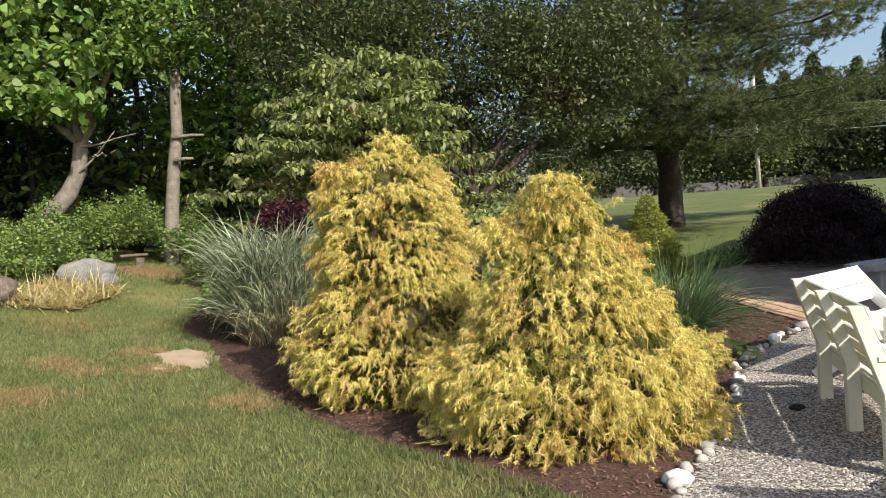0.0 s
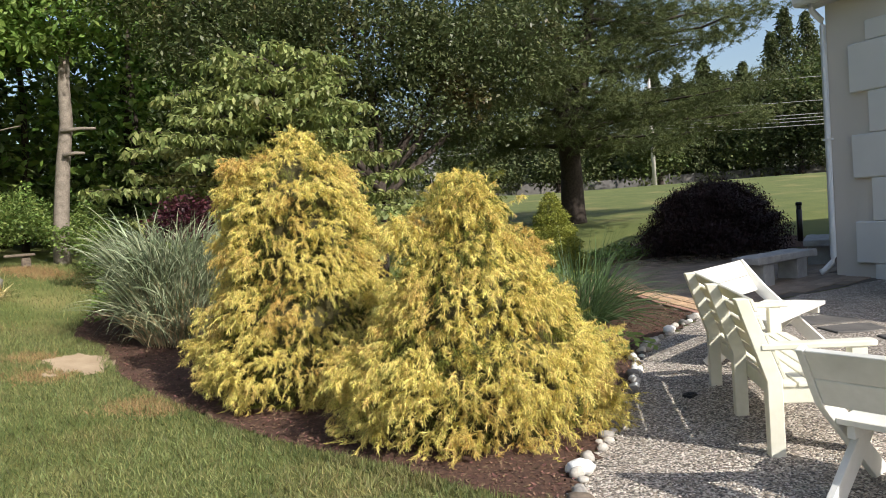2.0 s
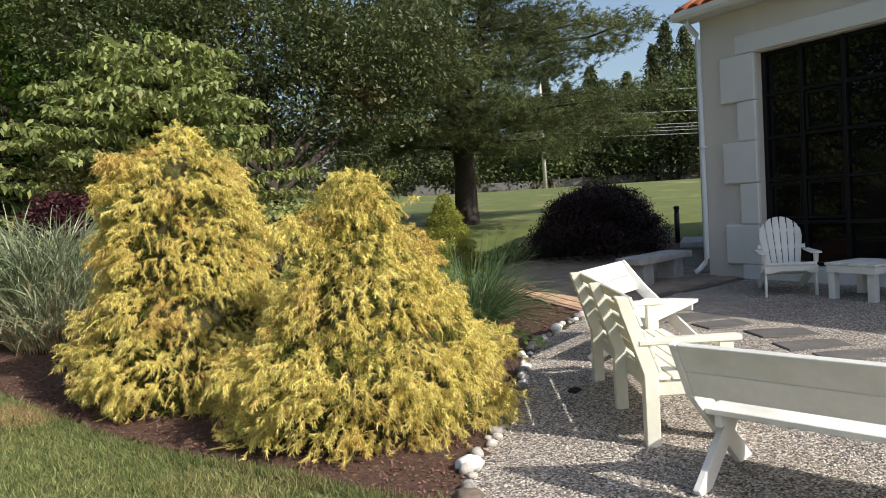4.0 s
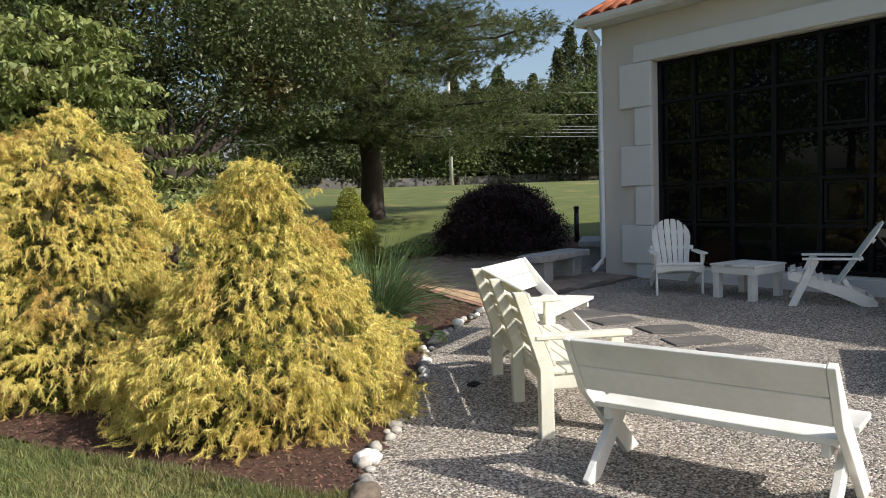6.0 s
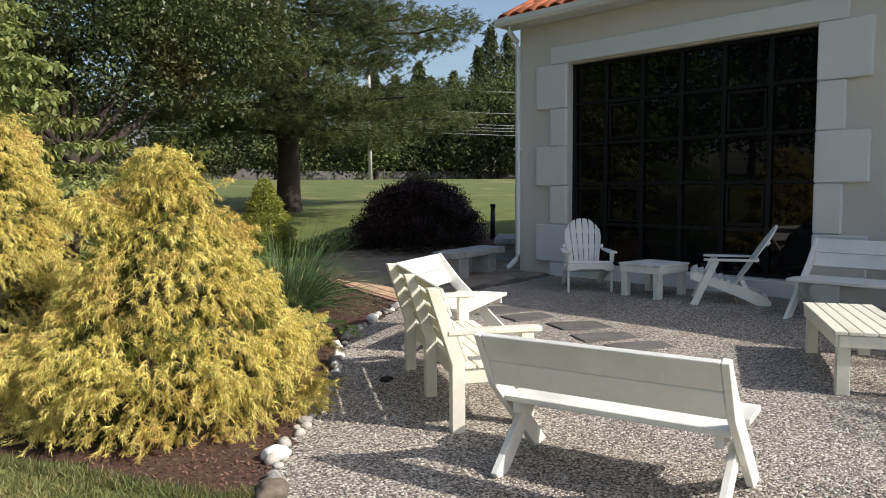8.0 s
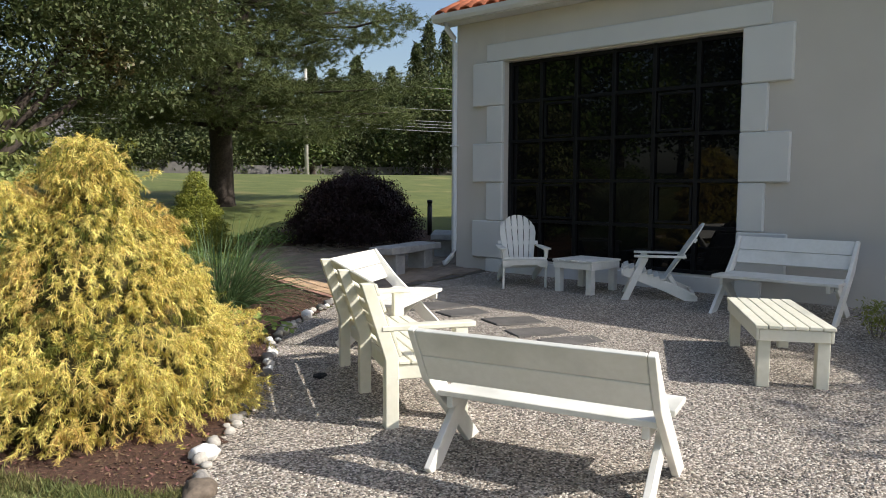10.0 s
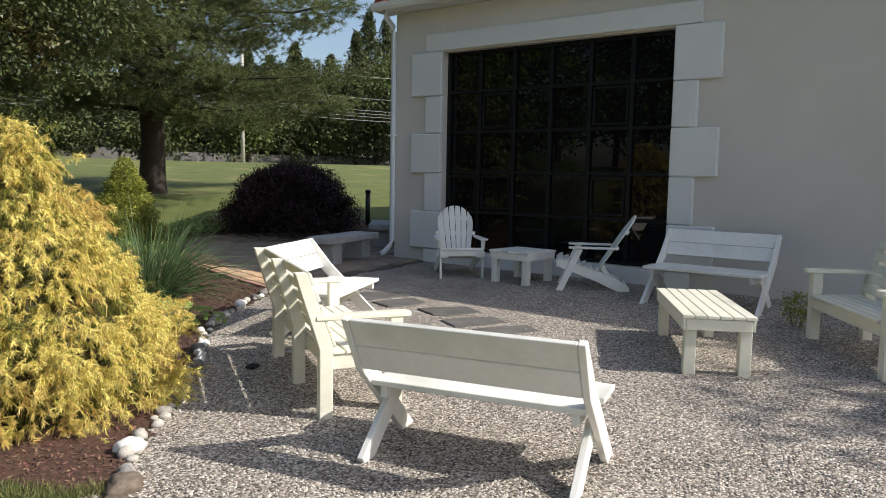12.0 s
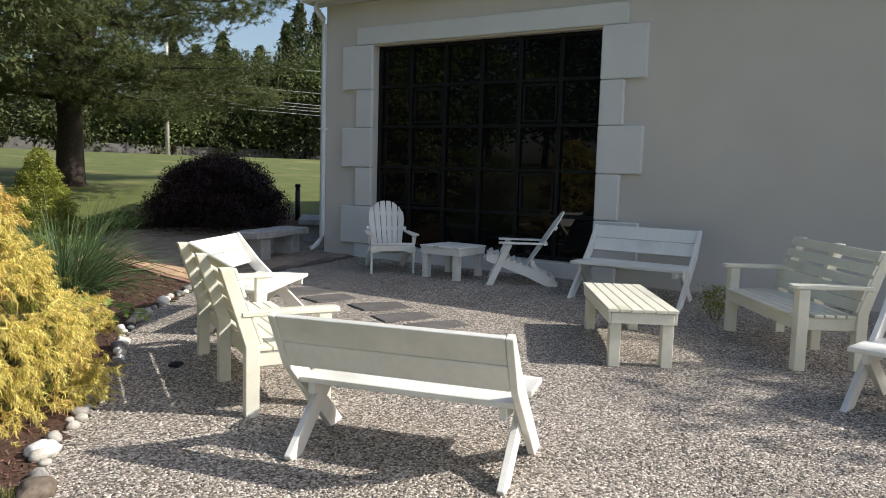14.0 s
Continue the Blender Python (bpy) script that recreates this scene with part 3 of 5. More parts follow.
def slat_bench(m, length, label, paint, rake=0.17):
    """An armed bench with a raked back of level slats: its sitter looks along +y; the origin lies under the back legs."""
    ob = thing("garden_bench", m, label, "bench", "benches round the court")
    h = length / 2
    post = [(0.045, -0.02), (0.045, 0.47), (0.045 - rake, 0.955), (-0.035 - rake, 0.955), (-0.045, 0.45), (-0.045, -0.02)]
    for x in (-h + 0.045, 0.0, h - 0.045):
        part("back_leg", prism(post, 0.085 if x else 0.075, Matrix.Translation((x, 0, 0)) @ pose(0, 0, 0, 0, 0, 90), 0.005), paint, ob)
    for s in (-1, 1):
        x = s * (h - 0.045)
        part("front_leg", cuboid(x, 0.48, 0.31, 0.09, 0.09, 0.66), paint, ob)
        arm = [(-0.05, -0.07), (0.05, -0.07), (0.055, 0.55), (0.04, 0.585), (-0.04, 0.585), (-0.055, 0.55)]
        part("arm", prism(arm, 0.035, Matrix.Translation((x, 0, 0.658)) @ pose(0, 0, 0, -90, 0, 0), 0.006), paint, ob)
        part("side_rail", cuboid(x, 0.24, 0.36, 0.04, 0.4, 0.1), paint, ob)
    part("front_rail", cuboid(0, 0.505, 0.36, length - 0.18, 0.04, 0.1), paint, ob)
    part("back_rail", cuboid(0, 0.064, 0.33, length - 0.18, 0.035, 0.1), paint, ob)
    for k in range(6):
        part("seat_slat", cuboid(0, 0.085 + k * 0.087, 0.424, length - 0.185 if k > 3 else length - 0.02, 0.076, 0.025), paint, ob)
    for k in range(5):
        f = (0.08, 0.27, 0.47, 0.69, 0.915)[k]
        y, z = 0.045 - rake * f + 0.012, 0.47 + 0.485 * f
        part("back_slat", board((-h + 0.004, y, z), (h - 0.004, y, z), 0.082 if k > 1 else 0.09, 0.022, (0, -rake, 0.485)), paint, ob)
    return ob


def slat_table(m, sx, sy, height, slats, label, paint):
    ob = thing("low_table", m, label, "table", "low tables")
    for x in (-1, 1):
        for y in (-1, 1):
            part("leg", cuboid(x * (sx / 2 - 0.075), y * (sy / 2 - 0.075), height / 2 - 0.03, 0.09, 0.09, height - 0.02), paint, ob)
    for s in (-1, 1):
        part("apron", cuboid(0, s * (sy / 2 - 0.022), height - 0.075, sx - 0.03, 0.022, 0.09), paint, ob)
        part("apron", cuboid(s * (sx / 2 - 0.022), 0, height - 0.075, 0.022, sy - 0.07, 0.088), paint, ob)
    pitch = sy / slats
    for k in range(slats):
        part("top_slat", cuboid(0, -sy / 2 + pitch * (k + 0.5), height - 0.013, sx, pitch - 0.008, 0.028), paint, ob)
    return ob


def lawn_chair(m, label, recline, paint, fold=0.0):
    """A fan-backed lounge chair: its sitter looks along +y; the origin lies between the front feet."""
    ob = thing("lawn_chair", m, label, "chair", "fan-backed chairs")
    w = 0.64
    side = pose(0, 0, 0, 0, 0, 90)
    # long side boards that run from the seat's front down to rounded rear feet
    rail = [(0.05, 0.3), (0.05, 0.385), (0.0, 0.405), (-0.5, 0.24), (-0.8, 0.11), (-0.86, 0.06), (-0.86, 0.01), (-0.82, -0.015), (-0.74, -0.01), (-0.45, 0.12)]
    for s in (-1, 1):
        x = s * (w / 2 - 0.02)
        part("front_leg", board((x, 0.03, -0.02), (x, -0.02 - fold, 0.545), 0.085 if fold else 0.075, 0.028, (0, 1, 0)), paint, ob)
        part("side_rail", prism(rail, 0.026, Matrix.Translation((x - s * 0.031, 0, 0)) @ side, 0.004), paint, ob)
        a0, a1 = 0.07 - fold * 0.75, -0.6 - fold * 0.55
        outline = [(-0.05, a1), (0.03, a1), (0.06, a0 - 0.16), (0.065, a0 - 0.04), (0.045, a0), (-0.045, a0), (-0.06, a0 - 0.05)]
        part("arm", prism([(s * p, q) for p, q in outline], 0.024, Matrix.Translation((x + s * 0.012, 0, 0.557)) @ pose(0, 0, 0, -90, 0, 0), 0.005), paint, ob)
        part("arm_bracket", prism([(0.03 - fold, 0.54), (-0.05 - fold, 0.54), (-0.02 - fold * 0.8, 0.42)], 0.022, Matrix.Translation((x + s * 0.026, 0, 0)) @ side, 0.003), paint, ob)
        part("bolt", tube([(x + s * 0.012, -0.02 - fold * 0.6, 0.335), (x + s * 0.022, -0.02 - fold * 0.6, 0.335)], [0.014, 0.012], 8), paint, ob)
    for k in range(7):
        f = k / 6
        y, z = 0.02 - 0.46 * f, 0.418 - 0.152 * f
        part("seat_slat", board((-w / 2 + 0.02, y, z), (w / 2 - 0.02, y, z), 0.062, 0.02, (0, 1, -0.33)), paint, ob)
    # front apron with a dipped lower edge
    ap = [(-w / 2, 0.05), (-w / 2, -0.03), (-w / 2 + 0.03, -0.05), (-w / 2 + 0.1, -0.045), (-w / 2 + 0.15, -0.02), (w / 2 - 0.15, -0.02), (w / 2 - 0.1, -0.045), (w / 2 - 0.03, -0.05), (w / 2, -0.03), (w / 2, 0.05)]
    part("front_apron", prism(ap, 0.022, pose(0, 0.064, 0.345), 0.004), paint, ob)
    # fan of tapered slats under one rounded top
    lean = Matrix.Translation((0, -0.45, 0.235)) @ pose(0, 0, 0, recline, 0, 0)
    tall = 0.83 + fold * 0.25
    count = 6

    def crown(u):
        return tall - 0.2 * abs(u) ** 2.4

    for k in range(count):
        u0, u1 = -1 + 2 * k / count, -1 + 2 * (k + 1) / count
        g = 0.0045
        pts = [(u0 * 0.2 + g, 0.0), (u0 * 0.275 + g, crown(u0) * 0.86)]
        pts += [((u0 + (u1 - u0) * q) * 0.27 + (g if q < 0.5 else -g), crown(u0 + (u1 - u0) * q)) for q in (0.06, 0.35, 0.65, 0.94)]
        pts += [(u1 * 0.275 - g, crown(u1) * 0.86), (u1 * 0.2 - g, 0.0)]
        part("back_slat", prism(pts, 0.019, lean, 0.003), paint, ob)
    for z, wd in ((0.1, 0.44), (0.4, 0.6), (0.64, 0.52)):
        part("back_rail", prism([(-wd / 2, z - 0.028), (wd / 2, z - 0.028), (wd / 2, z + 0.028), (-wd / 2, z + 0.028)], 0.024, lean @ Matrix.Translation((0, 0.0 - 0.023, 0)), 0.003), paint, ob)
    if fold:
        for s in (-1, 1):
            part("back_strut", board((s * 0.25, -0.52, 0.31), (s * 0.25, -0.62, 0.13), 0.05, 0.022, (0, 1, 0)), paint, ob)
        part("rear_bar", cuboid(0, -0.8, 0.1, w + 0.02, 0.045, 0.03), paint, ob)
    return ob


cross_bench(gpose(2.742, -1.323, -76.0), 1.322, "white-painted plank bench with crossed legs, standing on open gravel")
cross_bench(gpose(8.175, -0.855, 89.9), 1.33, "white-painted plank bench with crossed legs beside the house wall")
cross_bench(gpose(4.589, 1.926, -155.4), 1.24, "white-painted plank bench with crossed legs beside a slatted bench")
cross_bench(gpose(5.3, -4.06, 74.0), 1.33, "white-painted plank bench with crossed legs near the slatted bench")
slat_bench(gpose(3.15, 0.625, -119.8), 1.75, "cream-painted slatted garden bench with its back to the planting bed", M_CREAM)
slat_bench(gpose(6.76, -2.95, 32.7), 1.46, "cream-painted slatted garden bench with arms facing the court", M_CREAM)
slat_table(gpose(5.88, -1.5, 29.4), 1.45, 0.57, 0.46, 6, "cream-painted low slatted table on gravel", M_CREAM)
slat_table(gpose(8.23, 1.75, -4.0), 0.68, 0.66, 0.44, 6, "white-painted square low side table by the window", M_PAINT)
lawn_chair(gpose(7.92, 2.57, 135.0), "white-painted fan-backed lawn chair beside the window", 23, M_PAINT)
lawn_chair(gpose(8.17, 1.1, 28.0), "white-painted reclined folding lawn chair beside the low table", 33, M_PAINT, 0.2)


def stone_bench(m, sx, sy, sz, label):
    ob = thing("stone_bench", m, label, "stone bench", "granite benches")
    bm = bmesh.new()
    box(bm, (sx, sy, 0.11), pose(0, 0, sz - 0.055), 0.012)
    bmesh.ops.subdivide_edges(bm, edges=bm.edges[:], cuts=4, use_grid_fill=True)
    for v in bm.verts:
        v.co += 0.016 * noise.noise_vector(v.co * 7)
    part("slab", bm, M_GRANITE, ob, "rough-edged granite slab")
    for s in (-1, 1):
        bm = bmesh.new()
        box(bm, (0.28, sy - 0.12, sz - 0.1), pose(s * (sx / 2 - 0.34), 0, (sz - 0.1) / 2), 0.01)
        part("leg", bm, M_GRANITE, ob)
    return ob


stone_bench(gpose(8.12, 5.12, 14), 1.6, 0.45, 0.45, "grey granite slab bench on two stone blocks, on the patio")
stone_bench(gpose(10.35, 6.3, 40), 1.5, 0.45, 0.45, "grey granite slab bench beyond the corner of the house")


def bollard(m):
    ob = thing("bollard_light", m, "slim black metal path light at the lawn's edge", "bollard")
    part("post", tube([(0, 0, -0.05), (0, 0, 0.7)], [0.06, 0.06], 14), M_BLACK, ob)
    part("louvre", tube([(0, 0, 0.7), (0, 0, 0.715), (0, 0, 0.735), (0, 0, 0.75), (0, 0, 0.77), (0, 0, 0.785)], [0.06, 0.045, 0.062, 0.045, 0.062, 0.045], 14), M_BLACK, ob)
    part("cap", tube([(0, 0, 0.785), (0, 0, 0.84), (0, 0, 0.86)], [0.066, 0.066, 0.05], 14), M_BLACK, ob)


bollard(gpose(12.4, 8.6, 0))


# ---- plants ----
def unit(a):
    return a / np.maximum(np.linalg.norm(a, axis=-1, keepdims=True), 1e-9)


def leaf_mesh(name, at, size, aspect, droop, rng, spread=0.35, broad=False):
    """Pointed leaves, each a folded diamond of its own, or a heart with rounded shoulders."""
    n = len(at)
    d = unit(rng.normal(size=(n, 3)) * (1, 1, 0.6) - (0, 0, droop))
    up = unit(rng.normal(size=(n, 3)) * 0.55 + (0, 0, 1.0))
    side = unit(np.cross(d, up))
    nrm = np.cross(side, d)
    length = (size * (1 + spread * rng.uniform(-1, 1, n)))[:, None]
    w = length * aspect * 0.5
    if broad:
        low, high = at + d * length * 0.22, at + d * length * 0.58
        bow = nrm * w * 0.3
        v = np.stack([at, low + side * w * 0.9 + bow, high + side * w * 0.75 + bow, at + d * length - nrm * w * 0.3, high - side * w * 0.75 + bow, low - side * w * 0.9 + bow], 1)
        return quick_mesh(name, v, 6)
    mid = at + d * length * 0.45
    v = np.stack([at, mid + side * w + nrm * w * 0.25, at + d * length, mid - side * w + nrm * w * 0.25], 1)
    return quick_mesh(name, v, 4)


def clumps(blobs, rng, per=14, tight=0.22, shell=0.5):
    """Places for leaves: small clusters, mostly near the skin of each blob (centre, radii, count)."""
    out = []
    for c, r, n in blobs:
        k = max(1, n // per)
        dirs = unit(rng.normal(size=(k, 3)))
        rad = rng.uniform(shell ** 3, 1, k)[:, None] ** (1 / 3)
        bump = 1 + 0.22 * np.sin(dirs[:, :1] * 7 + dirs[:, 1:2] * 5) * np.cos(dirs[:, 2:3] * 6)
        cen = np.array(c) + dirs * rad * bump * np.array(r)
        pts = np.repeat(cen, per, 0) + rng.normal(size=(k * per, 3)) * tight * (1, 1, 0.7)
        out.append(pts)
    return np.concatenate(out)


def bent(a, b, n, wob, rng):
    """A wandering line from a to b."""
    a, b = np.array(a, float), np.array(b, float)
    t = np.linspace(0, 1, n)[:, None]
    off = np.cumsum(rng.normal(size=(n, 3)) * wob, 0)
    off -= off[-1] * t
    off[0] = 0
    return a + (b - a) * t + off


def broadleaf(name, x, y, trunk, blobs, leaf, label, category="tree", group="", twig=None, bark=None, lean=(0, 0), seed=1, limbs=True, per=14, tight=0.22, shell=0.5, line=None, broad=False):
    """A tree: trunk = (radius, height of the crown's first limb); blobs in metres from the foot; leaf = (size, aspect, droop, material)."""
    rng = np.random.default_rng(seed)
    ob = thing(name, pose(x, y, ground_z(x, y)), label, category, group)
    r, h = trunk
    bark = bark or M_BARK
    top = (lean[0], lean[1], h)
    stem = line or bent((0, 0, -0.3), top, 7, 0.04 * h / 3, rng)
    part("trunk", tube(stem, np.linspace(r * 1.15, r * 0.7, len(stem)), 10), bark, ob)
    if limbs:
        for k, (c, rad, n) in enumerate(blobs[:9]):
            part("limb", tube(bent((lean[0] * 0.9, lean[1] * 0.9, h * 0.93), np.array(c) * (1, 1, 1.02), 6, 0.09, rng), np.linspace(r * 0.55, r * 0.12, 6), 6), bark, ob)
    pts = clumps(blobs, rng, per, tight, shell)
    size, aspect, droop, m = leaf
    part("crown", leaf_mesh("crown", pts, size, aspect, droop, rng, broad=broad), m, ob)
    return ob


def profile_at(profile, z):
    zs, rs = zip(*profile)
    return np.interp(z, zs, rs)


def thread_cypress(x, y, profile, tufts, seed, label, leaders):
    """A mound of hanging golden threads in tiers round a solid dark core."""
    rng = np.random.default_rng(seed)
    ob = thing("golden_cypress", pose(x, y, ground_z(x, y)), label, "shrub", "golden cypresses")
    top = profile[-1][0]
    # Solid core whose dark colour darkens the gaps between sprays.
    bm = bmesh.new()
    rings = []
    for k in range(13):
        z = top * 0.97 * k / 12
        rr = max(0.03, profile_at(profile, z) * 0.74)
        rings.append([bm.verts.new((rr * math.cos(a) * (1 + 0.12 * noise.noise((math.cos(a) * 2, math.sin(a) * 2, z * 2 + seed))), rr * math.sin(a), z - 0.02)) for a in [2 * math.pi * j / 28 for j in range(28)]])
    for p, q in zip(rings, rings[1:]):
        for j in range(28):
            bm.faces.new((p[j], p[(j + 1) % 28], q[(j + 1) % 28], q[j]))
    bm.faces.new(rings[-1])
    part("branch_core", bm, M_CORE, ob, "solid dark brown-green core behind the shrub's sprays")
    # sprays stand out from the mound as arching pads, in rough tiers, with dark gaps between them
    area = np.linspace(0.03, top * 0.98, 400)
    weight = np.cumsum(profile_at(profile, area) + 0.1)
    pads = int(250 * weight[-1] / 250)
    high = np.interp((np.arange(pads) + 0.5) / pads * weight[-1], weight, area) + rng.normal(size=pads) * 0.035
    high = np.clip(high, 0.05, top)
    ring_a = np.arange(pads) * 2.39996 + rng.normal(size=pads) * 0.16
    bulge = rng.uniform(0.78, 1.05, pads) + 0.06 * np.sin(high * 12 + seed)
    size = rng.uniform(0.75, 1.3, pads)
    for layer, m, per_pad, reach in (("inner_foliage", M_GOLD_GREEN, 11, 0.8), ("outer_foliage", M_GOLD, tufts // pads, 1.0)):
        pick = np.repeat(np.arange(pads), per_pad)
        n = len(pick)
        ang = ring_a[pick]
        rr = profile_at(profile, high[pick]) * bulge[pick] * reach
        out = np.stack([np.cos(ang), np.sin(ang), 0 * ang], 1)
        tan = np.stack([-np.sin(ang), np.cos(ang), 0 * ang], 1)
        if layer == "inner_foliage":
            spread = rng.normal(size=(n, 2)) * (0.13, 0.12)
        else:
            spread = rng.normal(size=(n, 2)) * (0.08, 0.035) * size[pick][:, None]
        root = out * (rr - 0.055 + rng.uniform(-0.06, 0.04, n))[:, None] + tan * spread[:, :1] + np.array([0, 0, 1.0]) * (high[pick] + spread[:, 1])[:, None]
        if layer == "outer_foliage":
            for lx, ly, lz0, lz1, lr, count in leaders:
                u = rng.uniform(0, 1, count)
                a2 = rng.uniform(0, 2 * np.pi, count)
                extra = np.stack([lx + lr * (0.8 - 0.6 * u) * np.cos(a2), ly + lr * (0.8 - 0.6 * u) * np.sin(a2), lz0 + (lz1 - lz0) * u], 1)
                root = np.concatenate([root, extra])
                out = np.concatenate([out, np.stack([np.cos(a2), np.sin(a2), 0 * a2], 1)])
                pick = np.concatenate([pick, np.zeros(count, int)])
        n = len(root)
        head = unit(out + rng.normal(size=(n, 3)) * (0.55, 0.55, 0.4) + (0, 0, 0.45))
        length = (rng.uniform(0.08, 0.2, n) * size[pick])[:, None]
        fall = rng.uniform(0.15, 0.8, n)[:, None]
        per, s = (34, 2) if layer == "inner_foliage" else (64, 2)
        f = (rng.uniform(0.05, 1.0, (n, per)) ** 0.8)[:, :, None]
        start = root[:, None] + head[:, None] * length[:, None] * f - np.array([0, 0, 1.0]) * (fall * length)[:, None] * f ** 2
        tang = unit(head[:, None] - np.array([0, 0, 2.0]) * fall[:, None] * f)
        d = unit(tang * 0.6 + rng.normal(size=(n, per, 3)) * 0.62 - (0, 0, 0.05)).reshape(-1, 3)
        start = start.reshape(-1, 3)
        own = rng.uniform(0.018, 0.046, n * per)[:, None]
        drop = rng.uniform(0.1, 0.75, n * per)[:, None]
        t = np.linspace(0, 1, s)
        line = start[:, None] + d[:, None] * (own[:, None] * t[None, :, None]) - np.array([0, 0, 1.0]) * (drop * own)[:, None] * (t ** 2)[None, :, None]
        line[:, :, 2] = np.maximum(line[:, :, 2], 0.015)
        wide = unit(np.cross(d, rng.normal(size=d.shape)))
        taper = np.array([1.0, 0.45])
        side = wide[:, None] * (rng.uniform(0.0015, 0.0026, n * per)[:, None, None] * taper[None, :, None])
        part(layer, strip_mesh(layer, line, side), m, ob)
    return ob


def blade_clump(name, x, y, blades, height, spread, width, material, seed, label, root=0.25, category="ornamental grass", dry=None):
    rng = np.random.default_rng(seed)
    ob = thing(name, pose(x, y, ground_z(x, y)), label, category)
    for layer, count, m, k in (("foliage", blades, material, 1.0), ("dry_foliage", dry or 0, M_STRAW, 0.55)):
        if not count:
            continue
        ang = rng.uniform(0, 2 * np.pi, count)
        rad = root * np.sqrt(rng.uniform(0, 1, count))
        base = np.stack([rad * np.cos(ang), rad * np.sin(ang), 0 * ang], 1)
        tilt = rng.beta(1.6, 1.6, count) * spread
        head = np.stack([np.cos(ang + rng.normal(size=count) * 0.5) * np.sin(tilt), np.sin(ang + rng.normal(size=count) * 0.5) * np.sin(tilt), np.cos(tilt)], 1)
        length = (height * k * rng.uniform(0.65, 1.2, count))[:, None]
        sag = (rng.uniform(0.15, 0.7, count) * (0.25 + np.sin(tilt)))[:, None]
        t = np.linspace(0, 1, 8)
        line = base[:, None] + head[:, None] * (length[:, None] * t[None, :, None]) - np.array([0, 0, 1.0]) * (sag * length)[:, None] * (t ** 2.6)[None, :, None]
        line += unit(head * (1, 1, 0))[:, None] * (length * rng.uniform(0.0, 0.3, count)[:, None])[:, None] * (t ** 2.4)[None, :, None]
        line[:, :, 2] = np.maximum(line[:, :, 2], 0.01)
        wide = unit(np.cross(head, rng.normal(size=head.shape)))
        taper = np.array([0.7, 1, 1, 0.95, 0.85, 0.7, 0.45, 0.08])
        side = wide[:, None] * (width * rng.uniform(0.6, 1.2, count)[:, None, None] * taper[None, :, None])
        part(layer, strip_mesh(layer, line, side), m, ob)
    return ob


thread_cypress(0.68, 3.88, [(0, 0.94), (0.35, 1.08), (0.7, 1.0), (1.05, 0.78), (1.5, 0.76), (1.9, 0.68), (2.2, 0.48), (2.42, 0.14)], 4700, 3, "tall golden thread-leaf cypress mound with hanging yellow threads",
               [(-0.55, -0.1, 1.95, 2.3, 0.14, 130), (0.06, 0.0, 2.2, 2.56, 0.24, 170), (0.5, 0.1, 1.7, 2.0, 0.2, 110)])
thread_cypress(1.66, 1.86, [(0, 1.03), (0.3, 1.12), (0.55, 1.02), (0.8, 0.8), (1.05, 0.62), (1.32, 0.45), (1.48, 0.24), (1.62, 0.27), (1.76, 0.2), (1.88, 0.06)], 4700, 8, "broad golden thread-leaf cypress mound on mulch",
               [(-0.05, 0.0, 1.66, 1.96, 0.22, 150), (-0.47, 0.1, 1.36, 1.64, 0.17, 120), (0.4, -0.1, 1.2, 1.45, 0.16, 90)])
